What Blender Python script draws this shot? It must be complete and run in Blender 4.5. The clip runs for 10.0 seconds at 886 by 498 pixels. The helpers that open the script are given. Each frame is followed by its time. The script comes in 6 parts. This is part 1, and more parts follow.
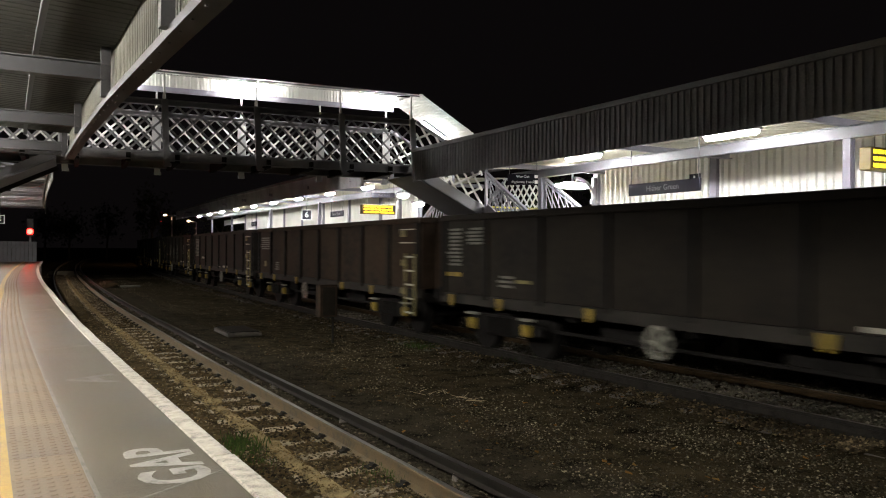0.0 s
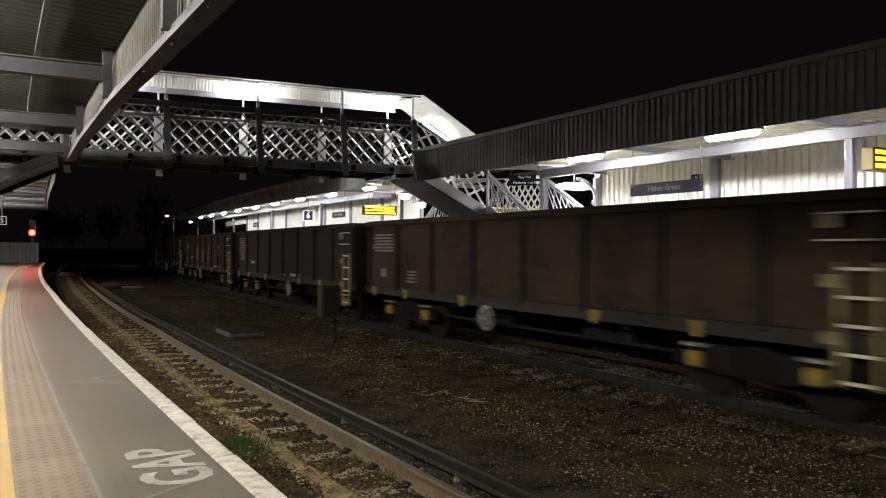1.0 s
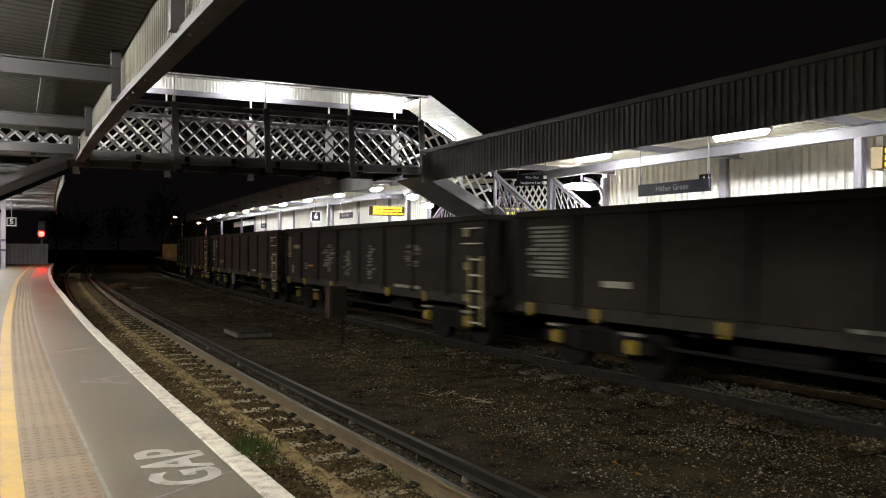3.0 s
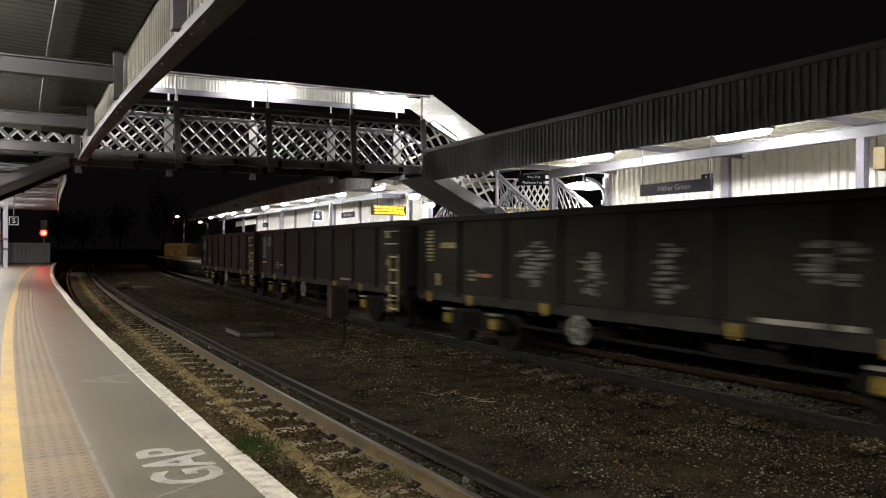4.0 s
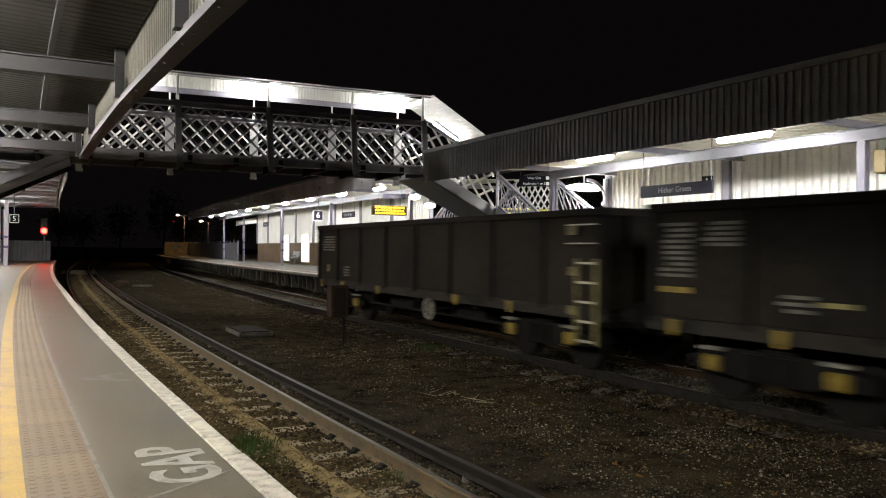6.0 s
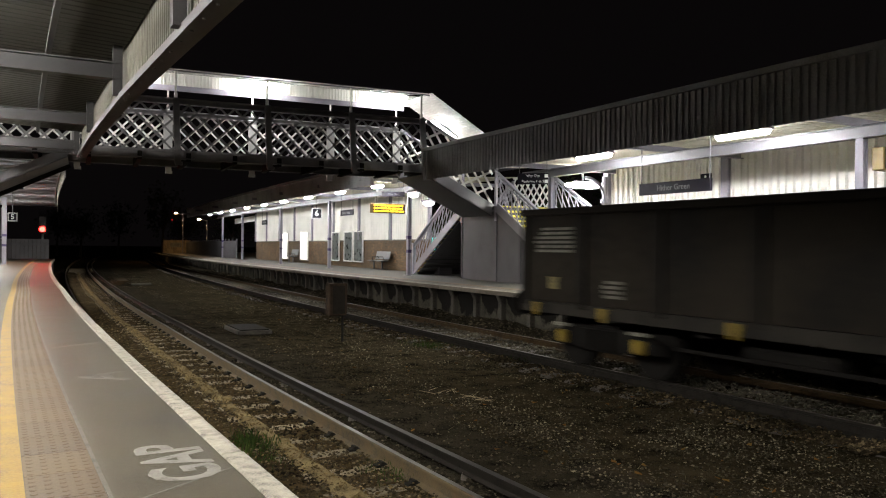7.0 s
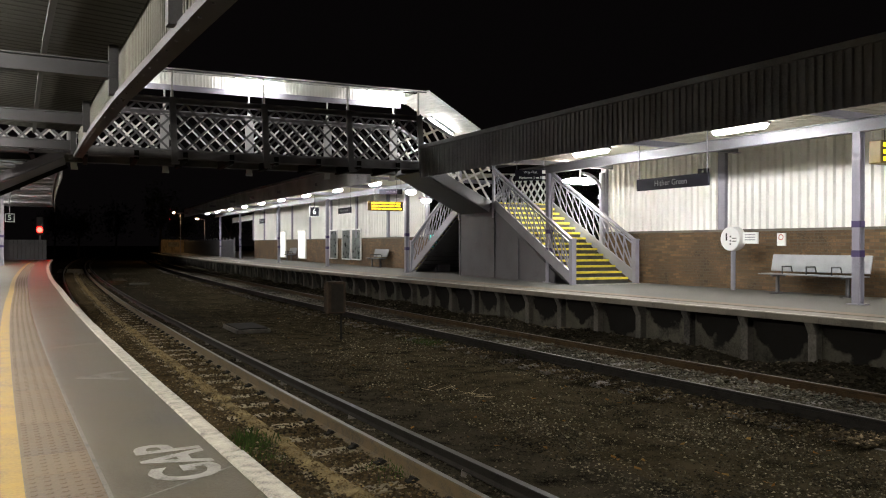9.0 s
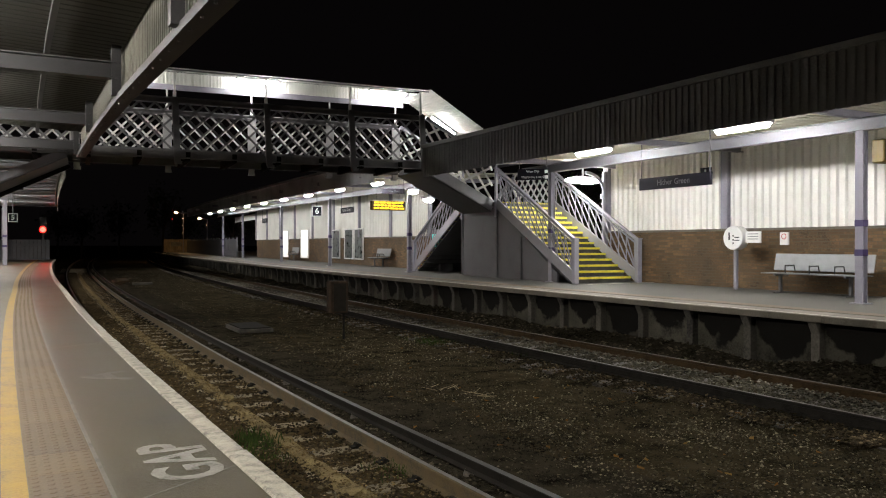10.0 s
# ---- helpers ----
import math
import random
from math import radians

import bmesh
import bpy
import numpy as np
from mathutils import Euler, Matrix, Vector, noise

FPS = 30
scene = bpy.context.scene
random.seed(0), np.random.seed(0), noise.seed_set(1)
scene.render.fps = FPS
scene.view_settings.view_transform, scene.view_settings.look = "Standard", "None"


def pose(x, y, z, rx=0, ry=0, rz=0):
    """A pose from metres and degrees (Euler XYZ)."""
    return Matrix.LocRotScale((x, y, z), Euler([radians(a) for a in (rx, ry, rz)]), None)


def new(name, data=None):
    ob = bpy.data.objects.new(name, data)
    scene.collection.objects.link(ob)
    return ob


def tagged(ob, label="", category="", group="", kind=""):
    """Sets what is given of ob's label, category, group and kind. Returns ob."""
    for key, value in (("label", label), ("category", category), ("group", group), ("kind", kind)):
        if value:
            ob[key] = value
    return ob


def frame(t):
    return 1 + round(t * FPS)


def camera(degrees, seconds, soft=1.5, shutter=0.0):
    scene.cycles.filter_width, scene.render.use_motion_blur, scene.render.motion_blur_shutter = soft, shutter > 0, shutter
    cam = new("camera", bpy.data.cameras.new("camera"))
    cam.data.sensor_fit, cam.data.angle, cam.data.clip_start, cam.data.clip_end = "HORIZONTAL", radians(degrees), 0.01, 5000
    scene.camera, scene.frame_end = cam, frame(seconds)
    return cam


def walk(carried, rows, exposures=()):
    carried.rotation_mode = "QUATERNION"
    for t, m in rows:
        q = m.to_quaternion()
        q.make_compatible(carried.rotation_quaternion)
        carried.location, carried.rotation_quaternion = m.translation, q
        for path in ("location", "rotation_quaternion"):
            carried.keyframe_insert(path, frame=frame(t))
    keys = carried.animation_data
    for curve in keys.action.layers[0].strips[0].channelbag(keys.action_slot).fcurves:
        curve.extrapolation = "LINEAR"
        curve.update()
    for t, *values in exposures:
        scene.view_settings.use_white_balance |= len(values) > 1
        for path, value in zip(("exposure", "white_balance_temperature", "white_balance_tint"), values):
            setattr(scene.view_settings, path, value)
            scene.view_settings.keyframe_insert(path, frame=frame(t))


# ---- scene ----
# ---------------------------------------------------------------- camera
cam = camera(59.0, 10.0, soft=1.1, shutter=0.75)
walk(cam, [
    (0, pose(0, 0, 1.0575, 89.984, -0.379, -30.932)),
    (0.5, pose(0, 0, 1.0575, 90.024, -0.509, -30.882)),
    (1, pose(0, 0, 1.0575, 90.033, -0.319, -30.812)),
    (1.5, pose(0, 0, 1.0575, 90.052, -0.278, -30.682)),
    (2, pose(0, 0, 1.0575, 90.122, -0.378, -30.482)),
    (2.5, pose(0, 0, 1.0575, 90.101, -0.248, -30.362)),
    (4, pose(0, 0, 1.0575, 90.030, -0.297, -30.142)),
    (4.5, pose(0, 0, 1.0575, 90.040, -0.317, -30.142)),
    (5, pose(0, 0, 1.0575, 90.110, -0.367, -30.122)),
    (5.5, pose(0, 0, 1.0575, 90.139, -0.667, -30.102)),
    (7, pose(0, 0, 1.0575, 89.910, -0.587, -30.221)),
    (7.5, pose(0, 0, 1.0575, 89.851, -0.537, -30.271)),
    (8, pose(0, 0, 1.0575, 89.791, 0.012, -30.373)),
    (8.5, pose(0, 0, 1.0575, 89.731, 0.052, -30.373)),
    (9, pose(0, 0, 1.0575, 89.701, -0.088, -30.363)),
    (9.5, pose(0, 0, 1.0575, 89.681, -0.148, -30.302)),
    (10, pose(0, 0, 1.0575, 89.661, -0.037, -30.183)),
], [(0, 0.25), (6.8, 0.18), (7.4, -0.16), (9.5, -0.22), (10, -0.36)])

# ---------------------------------------------------------------- night sky, exposure
world = bpy.data.worlds.new("night")
scene.world = world
world.use_nodes = True
world.node_tree.nodes["Background"].inputs[0].default_value = (0.42, 0.34, 0.36, 1)
world.node_tree.nodes["Background"].inputs[1].default_value = 0.0055

# ---------------------------------------------------------------- plan: the line curves with one radius
R = 451.0
EDGE5, EDGE6 = 1.137, 10.907       # platform edges, across the line
RAIL = -0.915                      # top of the rails under the platforms
NEAR_TRACK, FAR_TRACK = 2.60, 9.46  # centre lines of the two tracks
BED = -1.09                        # top of the ballast


BEND, R_FAR = 30.0, 980.0          # past this the curve eases


def heading(s):
    return s / R if s < BEND else BEND / R + (s - BEND) / R_FAR


def at(s, d, z=0.0):
    """The place s metres along the line, d metres to its right; the near track and platform slowly part from the far ones."""
    a = heading(s)
    if s > 20:
        d -= 0.0145 * (s - 20) * max(0.0, min(1.0, (8.5 - d) / 4))
    if s < BEND:
        x, y = R * (1 - math.cos(a)), R * math.sin(a)
    else:
        a1 = BEND / R
        x = R * (1 - math.cos(a1)) + R_FAR * (math.cos(a1) - math.cos(a))
        y = R * math.sin(a1) + R_FAR * (math.sin(a) - math.sin(a1))
    return Vector((x + d * math.cos(a), y - d * math.sin(a), z))


def put(s, d, z=0.0, turn=0.0):
    """A pose there: local x to the right of the line, local y along it."""
    return Matrix.Translation(at(s, d, z)) @ Matrix.Rotation(radians(turn) - heading(s), 4, "Z")


# ---------------------------------------------------------------- materials
def mat(name, color, rough=0.6, metal=0.0, var=0.25, scale=3.0, fine=40.0, bump=0.15, stain=None, per_object=0.0, spec=0.5):
    m = bpy.data.materials.new(name)
    m.use_nodes = True
    t = m.node_tree
    n, l = t.nodes, t.links
    b = n["Principled BSDF"]
    b.inputs["Roughness"].default_value, b.inputs["Metallic"].default_value = rough, metal
    b.inputs["Specular IOR Level"].default_value = spec
    co = n.new("ShaderNodeTexCoord")
    big, small = n.new("ShaderNodeTexNoise"), n.new("ShaderNodeTexNoise")
    big.inputs["Scale"].default_value, small.inputs["Scale"].default_value = scale, fine
    big.inputs["Detail"].default_value, small.inputs["Detail"].default_value = 6, 4
    where = co.outputs["Object"]
    if per_object:
        own, far, shift = n.new("ShaderNodeObjectInfo"), n.new("ShaderNodeMath"), n.new("ShaderNodeVectorMath")
        far.operation, far.inputs[1].default_value = "MULTIPLY", 60.0
        l.new(own.outputs["Random"], far.inputs[0])
        l.new(where, shift.inputs[0])
        l.new(far.outputs[0], shift.inputs[1])
        where = shift.outputs[0]
    for q in (big, small):
        l.new(where, q.inputs["Vector"])
    ramp = n.new("ShaderNodeValToRGB")
    dark = stain or tuple(v * (1 - 1.6 * var) for v in color)
    light = tuple(min(1, v * (1 + var)) for v in color)
    e = ramp.color_ramp.elements
    e[0].position, e[1].position = 0.36, 0.63
    e[0].color, e[1].color = (*dark, 1), (*light, 1)
    mid = e.new(0.48)
    mid.color = (*color, 1)
    add = n.new("ShaderNodeMath")
    add.operation = "MULTIPLY_ADD"
    add.inputs[1].default_value = 0.35
    l.new(small.outputs["Fac"], add.inputs[0])
    sc = n.new("ShaderNodeMath")
    sc.operation = "MULTIPLY"
    sc.inputs[1].default_value = 0.65
    l.new(big.outputs["Fac"], sc.inputs[0])
    l.new(sc.outputs[0], add.inputs[2])
    l.new(add.outputs[0], ramp.inputs["Fac"])
    out = ramp.outputs["Color"]
    if per_object:
        info, hsv = n.new("ShaderNodeObjectInfo"), n.new("ShaderNodeHueSaturation")
        mr = n.new("ShaderNodeMapRange")
        mr.inputs["To Min"].default_value, mr.inputs["To Max"].default_value = 1 - per_object, 1 + per_object
        l.new(info.outputs["Random"], mr.inputs["Value"])
        l.new(mr.outputs["Result"], hsv.inputs["Value"])
        l.new(out, hsv.inputs["Color"])
        out = hsv.outputs["Color"]
    l.new(out, b.inputs["Base Color"])
    rr = n.new("ShaderNodeMapRange")
    rr.inputs["To Min"].default_value, rr.inputs["To Max"].default_value = max(0.05, rough - 0.12), min(1, rough + 0.12)
    l.new(big.outputs["Fac"], rr.inputs["Value"])
    l.new(rr.outputs["Result"], b.inputs["Roughness"])
    if bump:
        bp = n.new("ShaderNodeBump")
        bp.inputs["Strength"].default_value, bp.inputs["Distance"].default_value = bump, 0.01
        l.new(small.outputs["Fac"], bp.inputs["Height"])
        l.new(bp.outputs["Normal"], b.inputs["Normal"])
    return m


def glow(name, color, strength):
    m = bpy.data.materials.new(name)
    m.use_nodes = True
    b = m.node_tree.nodes["Principled BSDF"]
    b.inputs["Base Color"].default_value = (*color, 1)
    b.inputs["Emission Color"].default_value = (*color, 1)
    b.inputs["Emission Strength"].default_value = strength
    return m


def stones(name, low, high, rough=0.9):
    """Loose stones: every island its own shade."""
    m = bpy.data.materials.new(name)
    m.use_nodes = True
    t = m.node_tree
    n, l = t.nodes, t.links
    b = n["Principled BSDF"]
    b.inputs["Roughness"].default_value = rough
    b.inputs["Specular IOR Level"].default_value = 0.02
    g, r = n.new("ShaderNodeNewGeometry"), n.new("ShaderNodeValToRGB")
    r.color_ramp.elements[0].color, r.color_ramp.elements[1].color = (*low, 1), (*high, 1)
    r.color_ramp.elements[0].position = 0.15
    e = r.color_ramp.elements.new(0.8)
    e.color = (*[a * 0.72 + c * 0.28 for a, c in zip(low, high)], 1)
    l.new(g.outputs["Random Per Island"], r.inputs["Fac"])
    co, no, mr, mx = n.new("ShaderNodeTexCoord"), n.new("ShaderNodeTexNoise"), n.new("ShaderNodeMapRange"), n.new("ShaderNodeMixRGB")
    no.inputs["Scale"].default_value, no.inputs["Detail"].default_value = 0.55, 5
    mr.inputs["From Min"].default_value, mr.inputs["From Max"].default_value = 0.38, 0.62
    mr.inputs["To Min"].default_value, mr.inputs["To Max"].default_value = 0.45, 1.3
    l.new(co.outputs["Object"], no.inputs["Vector"])
    l.new(no.outputs["Fac"], mr.inputs["Value"])
    mx.blend_type, mx.inputs["Fac"].default_value = "MULTIPLY", 1.0
    l.new(r.outputs["Color"], mx.inputs["Color1"])
    l.new(mr.outputs["Result"], mx.inputs["Color2"])
    l.new(mx.outputs["Color"], b.inputs["Base Color"])
    return m


def sooted_panel(name):
    """Pale concrete with a tongue of black soot and damp hanging from the top of each panel."""
    m = mat(name, (0.062, 0.058, 0.046), 0.9, spec=0.1, var=0.35, scale=2.5, fine=30, bump=0.3, per_object=0.3)
    n, l = m.node_tree.nodes, m.node_tree.links
    b = n["Principled BSDF"]
    base = b.inputs["Base Color"].links[0].from_socket
    co, xyz, own, no = n.new("ShaderNodeTexCoord"), n.new("ShaderNodeSeparateXYZ"), n.new("ShaderNodeObjectInfo"), n.new("ShaderNodeTexNoise")
    no.inputs["Scale"].default_value, no.inputs["Detail"].default_value = 3.2, 5
    add, off = n.new("ShaderNodeVectorMath"), n.new("ShaderNodeMath")
    off.operation, off.inputs[1].default_value = "MULTIPLY", 37.0
    l.new(own.outputs["Random"], off.inputs[0])
    l.new(co.outputs["Object"], add.inputs[0])
    l.new(off.outputs[0], add.inputs[1])
    l.new(add.outputs[0], no.inputs["Vector"])
    l.new(co.outputs["Object"], xyz.inputs[0])

    def math_node(op, a, c):
        q = n.new("ShaderNodeMath")
        q.operation = op
        for i, v in enumerate((a, c)):
            if isinstance(v, (int, float)):
                q.inputs[i].default_value = v
            else:
                l.new(v, q.inputs[i])
        return q.outputs[0]

    sq = math_node("MULTIPLY", math_node("MULTIPLY", xyz.outputs["Y"], xyz.outputs["Y"]), 1.5)
    wave = math_node("MULTIPLY", math_node("SUBTRACT", no.outputs["Fac"], 0.5), 0.75)
    low = math_node("ADD", math_node("MULTIPLY", own.outputs["Random"], 0.3), -0.86)
    edge = math_node("SUBTRACT", math_node("SUBTRACT", xyz.outputs["Z"], math_node("ADD", sq, wave)), low)
    mr, mx = n.new("ShaderNodeMapRange"), n.new("ShaderNodeMixRGB")
    mr.inputs["From Min"].default_value, mr.inputs["From Max"].default_value = -0.03, 0.06
    l.new(edge, mr.inputs["Value"])
    l.new(mr.outputs["Result"], mx.inputs["Fac"])
    l.new(base, mx.inputs["Color1"])
    mx.inputs["Color2"].default_value = (0.009, 0.008, 0.007, 1)
    l.new(mx.outputs["Color"], b.inputs["Base Color"])
    return m


def brickwork(name):
    m = mat(name, (0.142, 0.083, 0.036), 0.85, var=0.45, scale=1.2, fine=30)
    n, l = m.node_tree.nodes, m.node_tree.links
    b = n["Principled BSDF"]
    base = b.inputs["Base Color"].links[0].from_socket
    uv = n.new("ShaderNodeUVMap")
    br = n.new("ShaderNodeTexBrick")
    br.inputs["Scale"].default_value = 1.0
    br.inputs["Brick Width"].default_value, br.inputs["Row Height"].default_value = 0.225, 0.075
    br.inputs["Mortar Size"].default_value = 0.006
    br.inputs["Mortar"].default_value = (0.085, 0.066, 0.04, 1)
    br.inputs["Color2"].default_value = (0.082, 0.05, 0.023, 1)
    l.new(uv.outputs["UV"], br.inputs["Vector"])
    l.new(base, br.inputs["Color1"])
    l.new(br.outputs["Color"], b.inputs["Base Color"])
    bp = n.new("ShaderNodeBump")
    bp.inputs["Distance"].default_value, bp.inputs["Strength"].default_value = 0.008, 0.6
    bp.invert = True
    l.new(br.outputs["Fac"], bp.inputs["Height"])
    l.new(bp.outputs["Normal"], b.inputs["Normal"])
    return m


M_TARMAC = mat("platform_tarmac", (0.05837, 0.04869, 0.02911), 0.5, var=0.34, scale=1.3, fine=120, bump=0.25, spec=0.3)
M_TARMAC6 = mat("platform_concrete", (0.06823, 0.06441, 0.05458), 0.75, var=0.2, scale=0.8, fine=60, bump=0.2)
M_TACTILE = mat("tactile_buff", (0.1065, 0.07534, 0.04175), 0.7, var=0.14, scale=2.2, fine=50, bump=0.2, per_object=0.1)
M_YELLOW = mat("yellow_line_paint", (0.2331, 0.1434, 0.01121), 0.6, var=0.28, scale=4, fine=60)
M_WHITE = mat("worn_white_paint", (0.301, 0.2795, 0.2311), 0.65, var=0.36, scale=16, fine=90, bump=0.6, per_object=0.08)
M_FADED = mat("faded_white_paint", (0.2048, 0.1991, 0.1763), 0.65, var=0.3, scale=9, fine=90, bump=0.2)
M_GHOST = mat("worn_away_paint", (0.1145, 0.107, 0.09211), 0.65, var=0.3, scale=9, fine=90, bump=0.2)
M_COPING6 = mat("coping_concrete", (0.1373, 0.1235, 0.09603), 0.8, var=0.25, scale=1.5, fine=40, per_object=0.12)
M_CONCRETE = mat("stained_concrete", (0.0663, 0.06102, 0.05039), 0.85, var=0.7, scale=1.6, fine=25, stain=(0.015, 0.013, 0.012), per_object=0.3)
M_PANEL = mat("sooty_concrete_panel", (0.0374, 0.03344, 0.0264), 0.9, var=0.9, scale=1.9, fine=14, stain=(0.004, 0.0035, 0.003), per_object=0.2)
M_SCALLOP = sooted_panel("sooted_platform_wall_panel")
M_BRICK = brickwork("station_brick")
M_FINES = mat("sandy_fines", (0.145, 0.112, 0.057), 0.95, var=0.5, scale=3.0, fine=60, bump=1.0, spec=0.02)
M_SOIL = mat("ballast_soil", (0.0374, 0.03002, 0.01791), 0.95, var=0.5, scale=2.5, fine=55, bump=1.0, spec=0.0)
M_LITTER = mat("brown_litter", (0.0455, 0.0325, 0.0169), 0.95, var=0.5, scale=5, fine=70, bump=1.0, spec=0.0, stain=(0.02, 0.015, 0.009))
M_STONES = stones("ballast_stones", (0.022, 0.0185, 0.012), (0.26, 0.225, 0.155))
M_STONES_DARK = stones("oily_ballast", (0.02375, 0.02019, 0.01425), (0.1306, 0.1093, 0.076))
M_OILY = mat("oily_soil", (0.0306, 0.02592, 0.018), 0.95, var=0.5, scale=2.5, fine=55, bump=1.0, spec=0.0)
M_STONES_TAN = stones("sandy_ballast", (0.075, 0.052, 0.022), (0.22, 0.16, 0.075))
M_STONES_BROWN = stones("brown_ballast", (0.02866, 0.02211, 0.01392), (0.1802, 0.1392, 0.0819))
M_STONES_PALE = stones("pale_grey_ballast", (0.06, 0.054, 0.0408), (0.168, 0.1536, 0.1176))
M_LEAF = stones("fallen_leaves", (0.125, 0.06, 0.015), (0.21, 0.135, 0.04))
M_STALK = stones("dry_stalks", (0.11, 0.095, 0.055), (0.225, 0.2, 0.13))
M_GRASS = stones("weeds", (0.022, 0.036, 0.010), (0.06, 0.085, 0.022))
M_RUST = mat("rusty_rail", (0.042, 0.027, 0.013), 0.8, metal=0.0, var=0.3, scale=6, fine=60, bump=0.3, spec=0.1)
M_RAIL_TAN = mat("dusty_brown_rail", (0.06532, 0.04404, 0.0168), 0.8, var=0.3, scale=6, fine=60, bump=0.3)
# Near-black steel; on the far track's near rail it stands for shadow.
M_RAIL_DARK = mat("dark_shaded_steel", (0.016, 0.0145, 0.0125), 0.85, var=0.3, scale=6, fine=60, bump=0.3, spec=0.06)
M_SHINE = mat("polished_rail_head", (0.168, 0.1596, 0.147), 0.48, metal=1.0, var=0.1, scale=6, fine=60, bump=0.03)
M_CONDUCTOR = mat("conductor_rail_steel", (0.012, 0.0105, 0.0084), 0.75, var=0.3, scale=5, fine=60, spec=0.06)
M_SLEEPER = mat("sandy_sleeper", (0.1575, 0.1237, 0.075), 0.85, var=0.35, scale=4, fine=40, bump=0.4, per_object=0.2)
M_SLEEPER_D = mat("dark_sleeper", (0.085, 0.075, 0.065), 0.9, var=0.35, scale=4, fine=40, bump=0.4, per_object=0.2)
# Paler copy of the bridge paint for the far girder's lamplit inner side.
M_TRUSS = mat("lit_truss_paint", (0.44, 0.435, 0.43), 0.5, var=0.12, scale=1.5, fine=40, bump=0.05)
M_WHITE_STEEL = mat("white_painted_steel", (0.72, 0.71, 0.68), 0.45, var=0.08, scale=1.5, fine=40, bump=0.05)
M_GREY_STEEL = mat("grey_painted_steel", (0.24, 0.235, 0.255), 0.5, var=0.12, scale=1.5, fine=40, bump=0.06)
# Near canopy beams: colour darkened so the strong lamps leave them dim.
M_BEAM5 = mat("darkened_grey_beam_paint", (0.0413, 0.04046, 0.04269), 0.55, var=0.14, scale=1.5, fine=40, bump=0.06)
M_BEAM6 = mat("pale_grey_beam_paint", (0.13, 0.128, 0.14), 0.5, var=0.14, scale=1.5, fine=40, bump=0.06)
M_LILAC = mat("pale_grey_column_paint", (0.255, 0.2465, 0.289), 0.5, var=0.1, scale=2, fine=40, bump=0.05)
M_PURPLE = mat("purple_band_paint", (0.045, 0.03, 0.10), 0.5, var=0.1, scale=4)
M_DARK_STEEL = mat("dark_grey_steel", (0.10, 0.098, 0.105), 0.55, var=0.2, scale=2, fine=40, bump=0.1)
# Bridge paint dimmed to stand for the unlit outer side of the girder.
M_DIM_STEEL = mat("dimmed_bridge_paint", (0.1628, 0.1595, 0.1628), 0.6, var=0.2, scale=2, fine=40, bump=0.1)
M_SHEET = mat("cream_corrugated_sheet", (0.8586, 0.8486, 0.7987), 0.5, var=0.05, scale=1.2, fine=30, bump=0.05)
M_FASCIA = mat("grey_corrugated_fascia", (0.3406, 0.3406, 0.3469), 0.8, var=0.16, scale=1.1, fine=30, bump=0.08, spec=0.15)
# Lightened copy of the fascia grey: light on the far canopy put into its colour.
M_FASCIA_FAR = mat("lit_grey_fascia", (0.66, 0.66, 0.68), 0.7, var=0.16, scale=1.1, fine=30, bump=0.08, spec=0.15)
# Boarding and soffit of the near canopy: dim light put into darkened colours.
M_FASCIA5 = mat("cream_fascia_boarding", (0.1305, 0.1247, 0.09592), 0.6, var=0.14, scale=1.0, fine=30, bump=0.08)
M_SOFFIT = mat("darkened_soffit", (0.01503, 0.01453, 0.01002), 0.6, var=0.16, scale=0.9, fine=25, bump=0.08)
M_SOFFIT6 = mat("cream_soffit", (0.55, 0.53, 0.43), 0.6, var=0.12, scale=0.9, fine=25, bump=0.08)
M_BRIDGE_WHITE = mat("white_bridge_sheet", (0.80, 0.79, 0.75), 0.5, var=0.07, scale=1.1, fine=30, bump=0.05)
M_TREAD = mat("dark_stair_tread", (0.05, 0.048, 0.045), 0.8, var=0.3, scale=4)
M_NOSING = mat("yellow_nosing_paint", (0.66, 0.55, 0.05), 0.55, var=0.15, scale=6)
M_SIGN = mat("dark_sign_enamel", (0.011, 0.010, 0.015), 0.6, var=0.1, bump=0, spec=0.08)
M_SIGN_WHITE = mat("sign_white", (0.78, 0.78, 0.76), 0.4, var=0.03, bump=0)
M_SIGN_GREY = mat("dim_sign_lettering", (0.144, 0.144, 0.15), 0.5, var=0.05, bump=0)
M_BOARDING = mat("grey_stair_boarding", (0.08625, 0.084, 0.09), 0.6, var=0.2, scale=1.3, fine=30, bump=0.08)
M_BLACK = mat("black_plastic", (0.012, 0.012, 0.012), 0.4, var=0.2, bump=0.03)
M_POSTER = mat("poster_print", (0.075, 0.085, 0.08), 0.3, var=0.6, scale=5, fine=14, bump=0, per_object=0.3)
M_BENCH = mat("brushed_bench_steel", (0.24, 0.245, 0.25), 0.5, metal=0.6, var=0.1, scale=4, fine=60)
M_WAGON_BROWN = mat("rusty_brown_wagon", (0.02834, 0.01914, 0.01275), 0.85, var=0.4, scale=0.7, fine=9, bump=0.2, stain=(0.0085, 0.0075, 0.006), spec=0.08, per_object=0.12)
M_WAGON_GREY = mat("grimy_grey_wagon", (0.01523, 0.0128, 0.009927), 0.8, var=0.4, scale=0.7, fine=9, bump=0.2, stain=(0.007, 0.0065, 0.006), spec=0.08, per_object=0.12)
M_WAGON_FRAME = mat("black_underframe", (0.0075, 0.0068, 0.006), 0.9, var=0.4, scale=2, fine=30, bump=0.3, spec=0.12)
